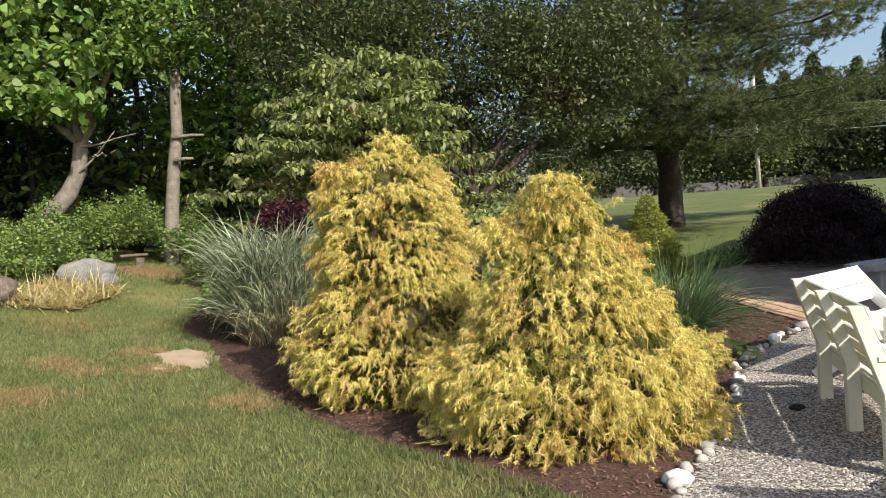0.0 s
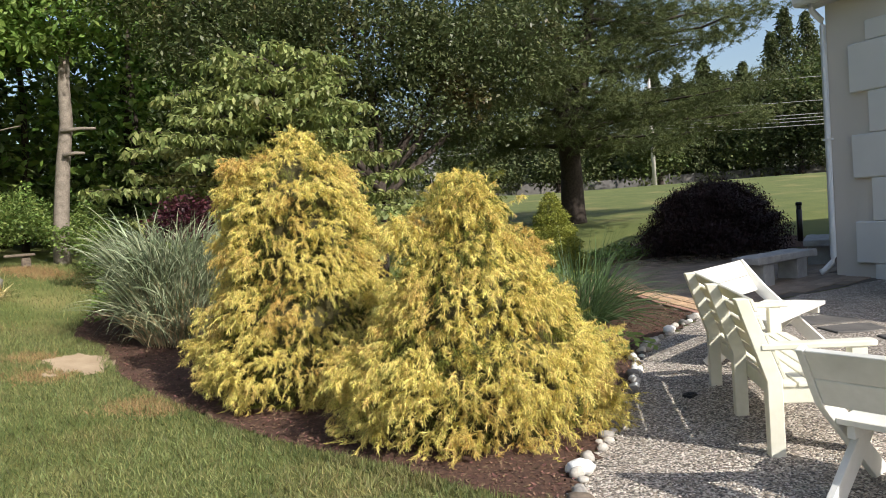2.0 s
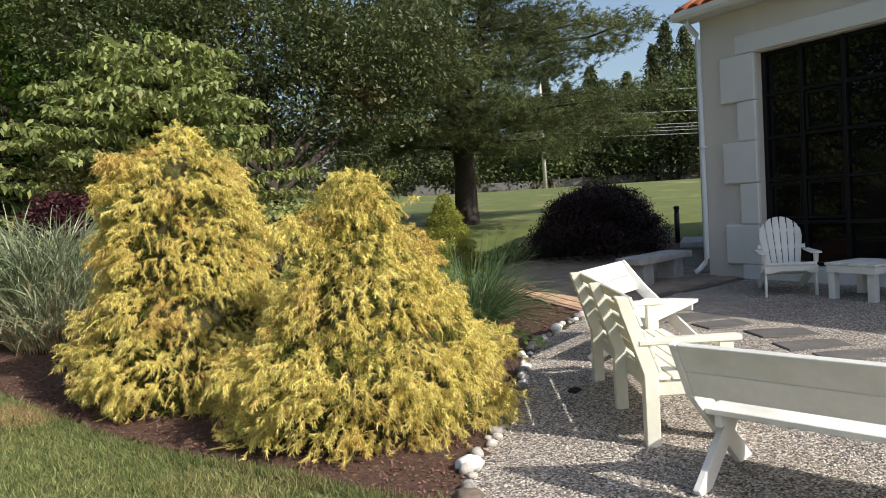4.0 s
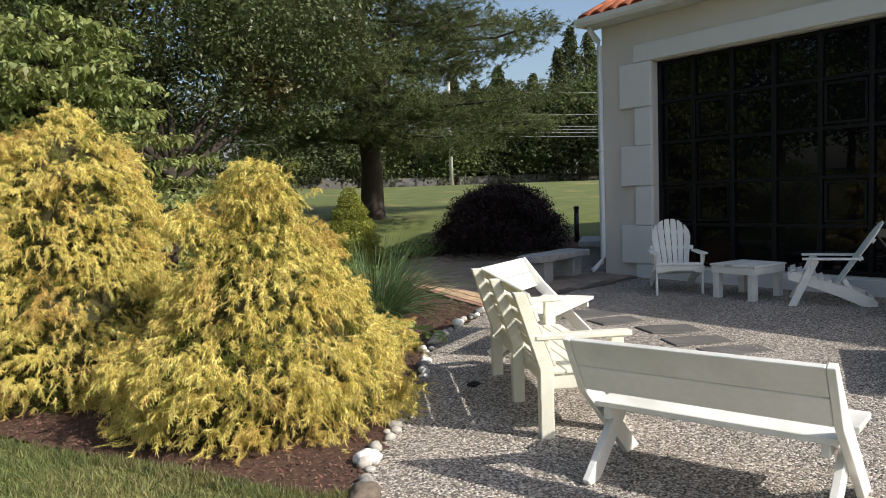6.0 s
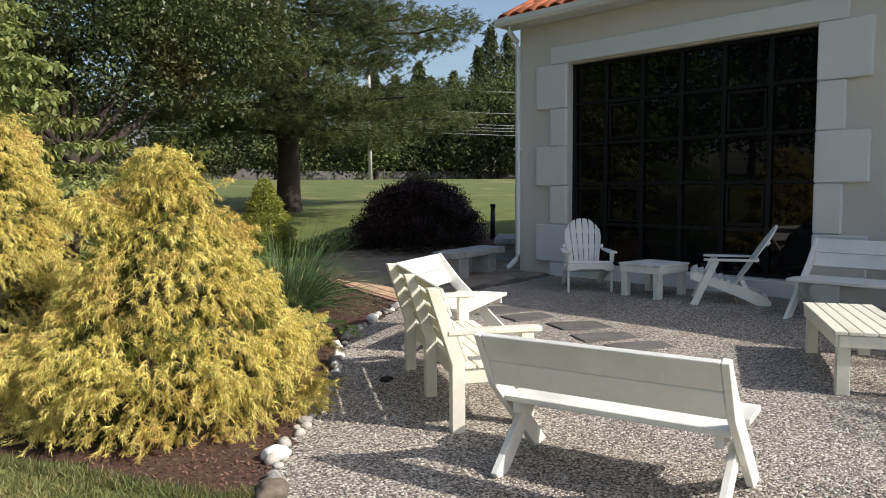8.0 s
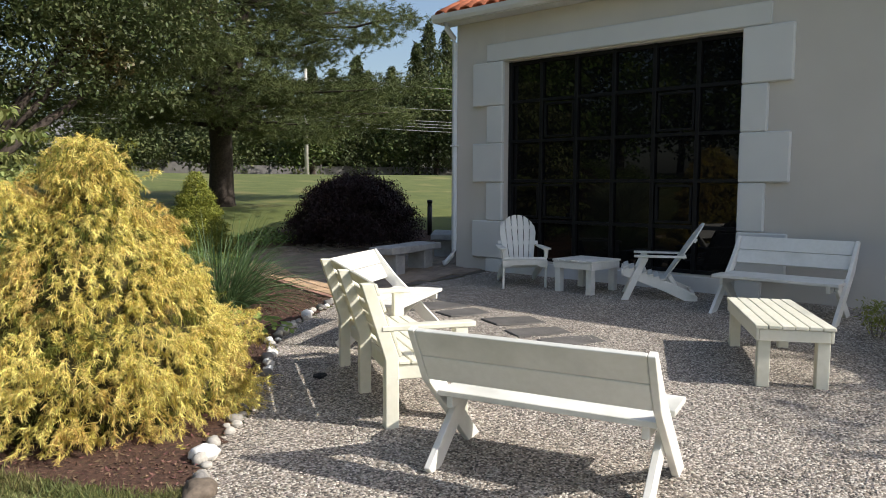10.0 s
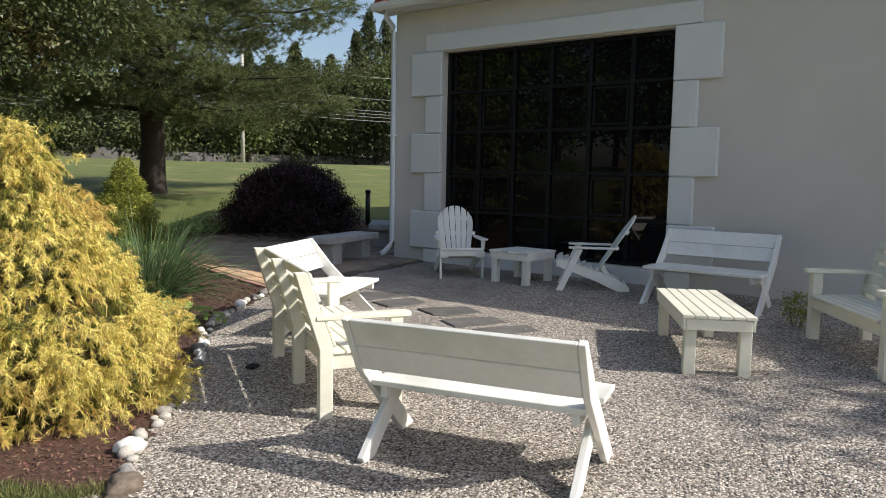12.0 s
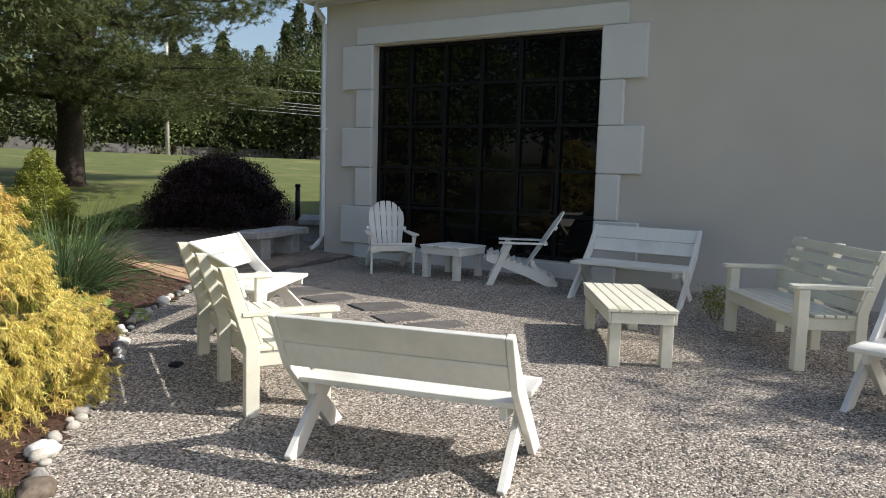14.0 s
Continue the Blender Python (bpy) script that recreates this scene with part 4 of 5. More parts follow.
def fountain_grass(x, y, label):
    """Stiff stems whose long leaves leave them at every height, rise, arch over and hang."""
    rng = np.random.default_rng(11)
    ob = thing("fountain_grass", pose(x, y, ground_z(x, y)), label, "ornamental grass")
    t = np.linspace(0, 1, 9)
    taper = np.array([0.6, 0.9, 1, 1, 0.95, 0.85, 0.65, 0.4, 0.06])
    for layer, n, m, top, ln, wd in (("foliage", 3400, M_SILVER, 1.1, (0.6, 1.1), 0.0085), ("dry_foliage", 620, M_STRAW, 0.3, (0.35, 0.75), 0.009)):
        ang = rng.uniform(0, 2 * np.pi, n)
        lean = rng.beta(1.3, 1.5, n) * 0.52
        high = top * rng.uniform(0, 1, n) ** 1.1
        foot = 0.5 * np.sqrt(rng.uniform(0, 1, n))
        out = np.stack([np.cos(ang), np.sin(ang), 0 * ang], 1)
        start = out * (foot + high * np.tan(lean) * 0.75)[:, None] + np.array([0, 0, 1.0]) * high[:, None]
        a2 = ang + rng.normal(size=n) * 0.7
        tilt = lean + rng.uniform(0.0, 0.3, n)
        head = np.stack([np.cos(a2) * np.sin(tilt), np.sin(a2) * np.sin(tilt), np.cos(tilt)], 1)
        length = rng.uniform(ln[0], ln[1], n)[:, None]
        sag = (0.12 + rng.beta(1.2, 2.0, n) * 0.85)[:, None]
        push = rng.uniform(0.05, 0.32, n)[:, None]
        line = start[:, None] + head[:, None] * (length[:, None] * t[None, :, None]) - np.array([0, 0, 1.0]) * (sag * length)[:, None] * (t ** 2.7)[None, :, None]
        line += unit(head * (1, 1, 0))[:, None] * (push * length)[:, None] * (t ** 1.9)[None, :, None]
        line[:, :, 2] = np.maximum(line[:, :, 2], 0.015)
        wide = unit(np.cross(head, rng.normal(size=head.shape)))
        side = wide[:, None] * (wd * rng.uniform(0.6, 1.2, n)[:, None, None] * taper[None, :, None])
        part(layer, strip_mesh(layer, line, side), m, ob)
    n = 700
    ang = rng.uniform(0, 2 * np.pi, n)
    foot = 0.48 * np.sqrt(rng.uniform(0, 1, n))
    root = np.stack([np.cos(ang) * foot, np.sin(ang) * foot, 0 * ang], 1)
    tip = root * rng.uniform(1.1, 1.75, n)[:, None] + np.array([0, 0, 1.0]) * rng.uniform(0.5, 1.2, n)[:, None]
    line = root[:, None] + (tip - root)[:, None] * np.linspace(0, 1, 4)[None, :, None]
    side = unit(np.cross(tip - root, rng.normal(size=root.shape)))[:, None] * np.full((n, 4, 1), 0.004)
    part("stem", strip_mesh("stem", line, side), M_STRAW, ob)
    return ob


fountain_grass(-0.42, 7.0, "large clump of silvery green ornamental grass, dry at its foot")
blade_clump("rush_clump", 4.2, 4.5, 900, 1.25, 1.15, 0.005, M_RUSH, 12, "clump of dark green strap-leaved grass beside the patio", 0.3, dry=40)


def small_conifer(x, y, height, radius, seed):
    rng = np.random.default_rng(seed)
    ob = thing("small_conifer", pose(x, y, ground_z(x, y)), "small yellow-green conical conifer behind the patio edge", "shrub")
    part("trunk", tube([(0, 0, -0.1), (0, 0, height * 0.9)], [0.05, 0.012], 8), M_BARK_DARK, ob)
    n = 34000
    z = height * (1 - np.sqrt(rng.uniform(0.003, 1, n)))
    r = radius * (1 - z / height) ** 0.75 * rng.uniform(0.55, 1.05, n) * (1 + 0.1 * np.sin(z * 22))
    a = rng.uniform(0, 2 * np.pi, n)
    pts = np.stack([r * np.cos(a), r * np.sin(a), z + 0.02], 1)
    part("crown", leaf_mesh("crown", pts, 0.055, 0.3, -0.1, rng), M_CONIF, ob)


small_conifer(6.85, 9.6, 1.78, 0.78, 21)

# low dome of the dark red maple
rng = np.random.default_rng(31)
maple = thing("lace_maple", pose(10.52, 9.15, ground_z(10.52, 9.15)), "low spreading dark red lace-leaf maple in mulch", "shrub")
for k in range(5):
    a = k * 1.26
    part("limb", tube(bent((0.1 * math.cos(a), 0.1 * math.sin(a), -0.1), (0.95 * math.cos(a), 0.95 * math.sin(a), 0.95), 6, 0.05, rng), np.linspace(0.06, 0.015, 6), 6), M_BARK_DARK, maple)
blobs = [((0.0, 0.0, 0.85), (1.15, 1.05, 0.6), 12000)]
for k in range(26):
    a = k * 2.4
    q = math.sqrt((k + 0.5) / 26)
    blobs.append(((q * 1.15 * math.cos(a), q * 1.1 * math.sin(a), 1.4 - 0.72 * q ** 2.2 + 0.12 * math.sin(k * 3.1)), (0.46, 0.44, 0.15), 2000))
for k in range(16):
    a = k * 0.3927
    blobs.append(((1.2 * math.cos(a), 1.15 * math.sin(a), 0.5 + 0.12 * math.sin(k * 2.3)), (0.42, 0.42, 0.3), 1300))
pts = clumps(blobs, rng, 12, 0.07, 0.3)
pts[:, 2] -= 0.08 * (pts[:, 0] ** 2 + pts[:, 1] ** 2)
part("crown", leaf_mesh("crown", np.maximum(pts, (-9, -9, 0.04)), 0.075, 0.24, 0.9, rng), M_MAPLE, maple)

# purple shrub behind the grass
rng = np.random.default_rng(32)
shrub = thing("purple_shrub", pose(-0.1, 8.3, ground_z(-0.1, 8.3)), "dark purple-leaved shrub behind the ornamental grass", "shrub")
for k in range(6):
    a = k * 1.05
    part("stem", tube(bent((0.05 * math.cos(a), 0.05 * math.sin(a), -0.1), (0.6 * math.cos(a), 0.6 * math.sin(a), 1.3), 6, 0.05, rng), np.linspace(0.02, 0.006, 6), 5), M_BARK_DARK, shrub)
part("crown", leaf_mesh("crown", clumps([((0.1, 0, 1.15), (0.85, 0.7, 0.6), 4200), ((0.7, 0.1, 1.55), (0.45, 0.5, 0.35), 1500), ((0.0, 0, 1.6), (0.45, 0.5, 0.32), 1200)], rng, 10, 0.1), 0.075, 0.55, 0.1, rng), M_PURPLE, shrub)

# the dogwood behind the bed, with tiers of drooping leaves
def dogwood(x, y, height, seed):
    rng = np.random.default_rng(seed)
    ob = thing("dogwood", pose(x, y, ground_z(x, y)), "small dogwood with tiers of drooping yellow-green leaves", "tree")
    part("trunk", tube(bent((0, 0, -0.2), (0.1, 0, height * 0.92), 8, 0.04, rng), np.linspace(0.1, 0.02, 8), 8), M_BARK_DARK, ob)
    leaves = []
    for k in range(74):
        f = (k + 0.5) / 74
        z = 0.7 + (height - 0.9) * f
        a = k * 2.4 + rng.normal() * 0.2
        reach = (3.35 - 2.2 * f ** 1.4) * rng.uniform(0.65, 1.12)
        d = np.array([math.cos(a), math.sin(a), 0])
        line = bent((0.1 * f, 0, z), d * reach + np.array([0, 0, z + rng.uniform(0.15, 0.5)]), 8, 0.04, rng)
        line[:, 2] -= 0.22 * np.linspace(0, 1, 8) ** 3
        part("branch", tube(line, np.linspace(0.025, 0.006, 8), 5), M_BARK_DARK, ob)
        m = int(150 * reach)
        u = rng.uniform(0.22, 1.02, m)
        pos = np.stack([np.interp(u * 7, np.arange(8), line[:, i]) for i in range(3)], 1)
        across = np.array([-d[1], d[0], 0])
        w = rng.normal(size=m) * 0.26 * np.minimum(1.0, 1.5 - u)
        pos += across * w[:, None] + np.array([0, 0, 1.0]) * (rng.normal(size=m) * 0.035 - 0.12 * np.abs(w))[:, None]
        leaves.append(pos)
    part("crown", leaf_mesh("crown", np.concatenate(leaves), 0.15, 0.42, 1.0, rng), M_LEAF_DOG, ob)


dogwood(1.45, 9.6, 4.45, 41)

# cherry with a long slanting limb over the garden
cherry = broadleaf("cherry_tree", 3.5, 10.9, (0.14, 2.2),
                   [((0.2, 0.2, 4.9), (2.2, 1.6, 1.1), 12000), ((-2.3, 0.3, 4.9), (1.7, 1.4, 1.2), 9000), ((2.4, 0.3, 4.8), (1.7, 1.4, 0.95), 9500), ((0.0, 0.5, 6.3), (3.0, 2.0, 1.2), 9750), ((3.9, 0.6, 5.4), (1.5, 1.3, 1.1), 5850), ((-3.3, 1.2, 6.2), (1.6, 1.4, 1.2), 5850), ((1.2, 0.2, 3.7), (1.5, 1.0, 0.7), 4500), ((-1.2, 0.6, 3.6), (1.5, 1.0, 0.8), 4500), ((0.3, 1.0, 2.7), (2.4, 0.9, 0.9), 6500), ((-2.6, 0.8, 3.2), (1.3, 1.0, 1.0), 4500), ((3.0, 1.0, 3.6), (1.3, 1.0, 0.7), 3500)],
                   (0.11, 0.46, 0.5, M_LEAF_CHERRY), "cherry tree with dark slanting limbs and bronze-green leaves", bark=M_BARK_DARK, lean=(0.3, 0.1), seed=42, per=12, tight=0.17)
rng = np.random.default_rng(43)
for a, b, r0 in (((0.2, -0.1, 1.7), (3.5, 0.9, 4.5), 0.1), ((0.2, 0, 2.0), (-2.6, 0.6, 5.0), 0.1)):
    part("limb", tube(bent(a, b, 8, 0.06, rng), np.linspace(r0, 0.03, 8), 7), M_BARK_DARK, cherry)

# light-leaved trees at the edge of the wood
catalpa = broadleaf("catalpa_tree", -4.75, 13.4, (0.19, 2.6),
                    [((0.2, -0.3, 4.0), (1.5, 1.2, 0.3), 840), ((-1.3, -0.4, 4.3), (1.3, 1.1, 0.32), 840), ((1.7, -0.5, 4.2), (1.2, 1.0, 0.28), 660), ((0.4, 0, 4.9), (2.0, 1.4, 0.35), 1240), ((-1.5, -0.2, 5.3), (1.6, 1.2, 0.4), 1120),
                     ((1.6, -0.3, 5.4), (1.5, 1.2, 0.35), 960), ((0.2, 0, 6.0), (2.2, 1.6, 0.45), 1520), ((-1.2, 0, 6.8), (2.0, 1.5, 0.5), 1120), ((1.1, 0, 7.0), (1.8, 1.5, 0.5), 1040), ((-0.7, -0.7, 3.45), (1.3, 0.8, 0.25), 760), ((0.5, -0.8, 3.2), (0.9, 0.7, 0.22), 520), ((-2.3, -0.8, 2.6), (0.9, 0.7, 0.5), 600)],
                    (0.2, 0.75, 0.7, M_LEAF_LIGHT), "tree with large bright green leaves and a bent trunk", group="trees at the wood's edge", lean=(0.85, 0.0), seed=51, per=9, tight=0.2, broad=True,
                    line=[(-0.6, 0, -0.3), (-0.3, 0, 0.5), (0.0, 0, 0.9), (0.45, 0, 1.4), (0.68, 0, 1.85), (0.76, 0, 2.4), (0.85, 0, 3.0)])
rng = np.random.default_rng(58)
for a, b in (((0.65, -0.1, 1.75), (1.5, -0.4, 2.6)), ((0.78, -0.1, 2.35), (1.9, -0.3, 2.55)), ((1.05, -0.25, 2.15), (1.5, -0.5, 2.2))):
    part("dead_branch", tube(bent(a, b, 6, 0.03, rng), np.linspace(0.028, 0.008, 6), 10), M_BARK, catalpa, "thin bare grey dead branch")
elm = broadleaf("tall_tree", -2.35, 13.0, (0.145, 4.4), [((0.2, -0.3, 4.9), (1.2, 1.0, 0.8), 3600), ((-0.7, 0, 6.2), (1.5, 1.3, 1.0), 3600), ((1.3, 0, 6.1), (1.5, 1.3, 1.0), 3600), ((0.2, 0.2, 7.4), (2.2, 1.8, 1.2), 4000)],
                (0.15, 0.42, 0.4, M_LEAF_LIGHT), "tall straight grey trunk with two broken stubs and a high crown", group="trees at the wood's edge", lean=(0.42, 0.05), seed=52, per=12, tight=0.17)
for z, l in ((2.6, 0.6), (2.12, 0.36)):
    part("stub", tube([(0.22, -0.1, z), (0.25 + l * 0.55, -0.15, z + 0.03), (0.25 + l, -0.2, z + 0.02)], [0.05, 0.035, 0.025], 7), M_BARK, elm, "bare broken branch stub")


# Unseen tree, added only to cast dappled shade over the slatted bench and gravel.
broadleaf("unseen_shade_tree", 10.7, -13.0, (0.2, 4.6), [((0, 0, 7.6), (1.5, 1.4, 1.1), 900), ((0.9, 0.3, 8.6), (1.1, 1.1, 0.8), 500), ((-0.9, -0.2, 8.3), (1.1, 1.0, 0.8), 500), ((0.2, 0.9, 6.9), (1.0, 0.9, 0.6), 350)],
          (0.2, 0.55, 0.4, M_LEAF), "unseen broadleaf tree added beyond the house to dapple the court with shade", seed=55, per=9, tight=0.24)


def wood_tree(x, y, h, r, seed, m, size, n):
    """One tree of the wood: foliage from near the ground to the top."""
    rng = np.random.default_rng(seed)
    blobs = []
    for k in range(7):
        f = k / 6
        blobs.append(((rng.uniform(-0.5, 0.5) * r, rng.uniform(-0.5, 0.5) * r, h * (0.22 + 0.7 * f)), (r * (1.05 - 0.5 * f), r * (1.05 - 0.5 * f), h * 0.13), n // 7))
    broadleaf("woodland_tree", x, y, (0.16, h * 0.4), blobs, (size, 0.55, 0.4, m), "tall dark green broadleaf tree in the shaded wood", group="woodland trees", bark=M_BARK_DARK, seed=seed, limbs=False, per=9, tight=0.35, shell=0.35)


rng_w = np.random.default_rng(60)
# Spots at x = -12 and beyond are unseen, added to darken the panes' reflections.
spots = [(-12, 15.5), (-9.2, 16.0), (-6.6, 17.5), (-4.0, 17.2), (-1.0, 17.0), (1.6, 17.8), (4.2, 18.6), (-14, 10), (-15.5, 4.5), (-11, 21), (-6, 22.5), (-1, 22), (3, 23), (-16, -1.5), (-13, 7.5), (0.5, 27), (-10.5, 12.5), (-17, 13), (-18, 8), (-19, 2), (-8.5, 19)]
for k, (x, y) in enumerate(spots):
    wood_tree(x, y, rng_w.uniform(9, 12.5), rng_w.uniform(1.9, 2.6), 600 + k, M_LEAF_DARK if k % 2 else M_LEAF, 0.25, 7000)


def stuff_leaves(name, boxes, n, size, m, label, category, seed, aspect=0.6, droop=0.0, lift=0.0):
    rng = np.random.default_rng(seed)
    pts = []
    for x0, y0, x1, y1, h, share in boxes:
        k = int(n * share)
        x, y = rng.uniform(x0, x1, k), rng.uniform(y0, y1, k)
        hh = h * (0.55 + 0.45 * np.array([noise.noise((a * 0.8, b * 0.8, seed)) + 0.6 * noise.noise((a * 2.3, b * 2.3, seed)) for a, b in zip(x, y)]))
        z = np.array([ground_z(a, b) for a, b in zip(x, y)]) + lift + np.maximum(hh, 0.08) * rng.uniform(0.1, 1, k) ** 0.5
        pts.append(np.stack([x, y, z], 1))
    return tagged(part(name, leaf_mesh(name, np.concatenate(pts), size, aspect, droop, rng), m), label, category, kind="stuff")


stuff_leaves("groundcover", [(-10, 12.3, -1.5, 15.6, 1.8, 0.58), (-10, 10.7, -3.9, 12.8, 1.25, 0.24), (-1.9, 10.6, 1.5, 13.5, 1.3, 0.12), (-9, 9.4, -4.9, 11.4, 0.7, 0.06), (-6.5, 9.95, -4.1, 11.3, 0.65, 0.08), (-4.5, 11.0, -3.4, 12.4, 0.5, 0.05)], 78000, 0.07, M_GROUNDCOVER, "dense green groundcover along the wood's edge", "groundcover", 71)
stuff_leaves("undergrowth", [(-14, 16.0, 6, 21, 3.4, 0.55), (-20, 21, 4, 27, 7.5, 0.45)], 38000, 0.26, M_LEAF_DARK, "dark undergrowth inside the wood", "undergrowth", 72)
stuff_leaves("garden_weeds", [(-1.6, 8.0, 6.3, 11.0, 0.5, 0.7), (8.4, 9.9, 9.6, 11.0, 0.3, 0.1), (4.6, 7.0, 6.4, 10.4, 0.5, 0.2)], 9000, 0.08, M_GROUNDCOVER, "low green weeds under the trees", "weeds", 73)

# bare trunks deep in the wood
for k, (x, y) in enumerate([(-7.4, 16.6), (-5.8, 16.2), (-3.4, 15.9), (-0.6, 16.4), (-8.8, 15.6), (0.9, 16.0), (-2.4, 18.5), (2.8, 16.5)]):
    rng = np.random.default_rng(80 + k)
    ob = thing("bare_trunk", pose(x, y, ground_z(x, y)), "thin dark bare tree trunk in the wood", "tree trunk", "bare trunks")
    part("trunk", tube(bent((0, 0, -0.2), (rng.uniform(-0.5, 0.5), 0, 8), 8, 0.08, rng), np.linspace(0.09, 0.04, 8), 7), M_BARK_DARK, ob)


# the big pine on the lawn
def pine(x, y, seed):
    rng = np.random.default_rng(seed)
    ob = thing("pine_tree", pose(x, y, ground_z(x, y)), "large white pine with a forked dark trunk and long soft needles", "tree")
    part("trunk", tube([(0, 0, -0.4), (0.02, 0, 0.4), (0.05, 0, 1.6), (-0.02, 0, 2.9), (-0.1, 0, 3.6), (-0.15, 0.1, 6), (0, 0, 11)], [0.46, 0.36, 0.31, 0.33, 0.25, 0.2, 0.06], 14), M_BARK_DARK, ob)
    part("trunk_fork", tube([(0.0, 0, 2.6), (0.35, 0.0, 3.4), (0.75, 0.05, 4.6), (1.1, 0.1, 6.5), (1.2, 0.1, 10)], [0.3, 0.25, 0.2, 0.15, 0.05], 12), M_BARK_DARK, ob)
    tips, axes = [], []
    count = 0
    for k in range(84):
        z = 2.3 + 8.2 * (k / 83) ** 1.1
        a = k * 2.4 + rng.uniform(-0.3, 0.3)
        reach = (6.3 - 0.33 * (z - 2.6)) * rng.uniform(0.5, 1.05)
        d = np.array([math.cos(a), math.sin(a), 0])
        base = np.array([0.25 if k % 2 else 0.0, 0.0, z])
        end = base + d * reach + np.array([0, 0, rng.uniform(-0.5, 0.9)])
        line = bent(base, end, 7, 0.09, rng)
        line[:, 2] -= 0.5 * np.linspace(0, 1, 7) * (1 - np.linspace(0, 1, 7))
        part("branch", tube(line, np.linspace(0.085 if z < 6 else 0.05, 0.012, 7), 5), M_BARK_DARK, ob)
        m = int(300 * reach / 5)
        pad = rng.integers(0, 6, m)
        f = np.linspace(0.35, 1.0, 6)[pad]
        pos = np.stack([np.interp(f * 6, np.arange(7), line[:, i]) for i in range(3)], 1)
        sidev = np.array([-d[1], d[0], 0])
        swing = (rng.normal(size=6) * 0.75)[pad][:, None] * (1.25 - f[:, None])
        pos += sidev * swing + rng.normal(size=(m, 3)) * (0.4, 0.4, 0.16) - (0, 0, 0.08)
        ax = unit(d * 0.7 + sidev * rng.normal(size=(m, 1)) * 0.6 + rng.normal(size=(m, 3)) * 0.25 + (0, 0, 0.2))
        tips.append(pos)
        axes.append(ax)
    tips, axes = np.concatenate(tips), np.concatenate(axes)
    per = 27
    root = np.repeat(tips, per, 0) - np.repeat(axes, per, 0) * rng.uniform(0, 0.16, len(tips) * per)[:, None]
    d = unit(np.repeat(axes, per, 0) * 0.8 + rng.normal(size=root.shape) * 0.62 - (0, 0, 0.12))
    length = rng.uniform(0.11, 0.2, len(root))[:, None]
    side = unit(np.cross(d, rng.normal(size=d.shape))) * 0.0068
    part("needles", quick_mesh("needles", np.stack([root - side, root + side, root + d * length], 1), 3), M_NEEDLE, ob)


pine(11.1, 15.7, 91)


def spruce(x, y, h, r, seed):
    rng = np.random.default_rng(seed)
    ob = thing("spruce_tree", pose(x, y, ground_z(x, y)), "tall dark distant spruce beyond the road", "tree", "distant spruces")
    part("trunk", tube([(0, 0, -0.3), (0, 0, h)], [0.25, 0.03], 7), M_BARK_DARK, ob)
    boughs, per = 150, 42
    f = (np.arange(boughs) + 0.5) / boughs
    z = h * (0.04 + 0.95 * f ** 0.85)
    a = np.arange(boughs) * 2.4 + rng.normal(size=boughs) * 0.3
    reach = (r * (1 - f ** 0.85) ** 0.8 + 0.25) * rng.uniform(0.65, 1.1, boughs)
    u = rng.uniform(0.1, 1.0, (boughs, per))
    wide = rng.normal(size=(boughs, per)) * 0.2 * reach[:, None] * (1.15 - u)
    x2 = np.cos(a)[:, None] * u * reach[:, None] - np.sin(a)[:, None] * wide
    y2 = np.sin(a)[:, None] * u * reach[:, None] + np.cos(a)[:, None] * wide
    z2 = z[:, None] - 0.28 * reach[:, None] * u ** 1.5 + rng.normal(size=(boughs, per)) * 0.1
    pts = np.stack([x2, y2, np.maximum(z2, 0.1)], 2).reshape(-1, 3)
    part("crown", leaf_mesh("crown", pts, 0.4, 0.4, 0.7, rng), M_SPRUCE, ob)


CAM = (-0.6, -3.5)


def polar(deg, d):
    return CAM[0] + d * math.sin(radians(deg)), CAM[1] + d * math.cos(radians(deg))


rng_f = np.random.default_rng(95)
for k, (deg, d, h) in enumerate([(24, 92, 11), (28, 84, 13), (31, 88, 12), (34, 82, 11), (37, 86, 13), (39.5, 78, 12), (42, 84, 13), (44.5, 80, 14), (46.5, 84, 17), (48.5, 90, 16), (50.5, 78, 14), (53, 80, 15), (19, 95, 10), (22, 78, 11), (26.5, 76, 12), (30, 80, 13), (33, 76, 12), (36, 78, 14), (38.5, 82, 13), (41, 76, 14), (43.5, 88, 15), (45.5, 76, 15), (47.8, 86, 18), (12, 80, 12), (16.5, 84, 12)]):
    h *= 0.68 if deg < 38 else 0.86
    h *= rng_f.uniform(0.85, 1.15) if deg < 44 else rng_f.uniform(0.98, 1.25)
    spruce(*polar(deg + rng_f.uniform(-0.6, 0.6), d), h, h * rng_f.uniform(0.24, 0.33), 900 + k)
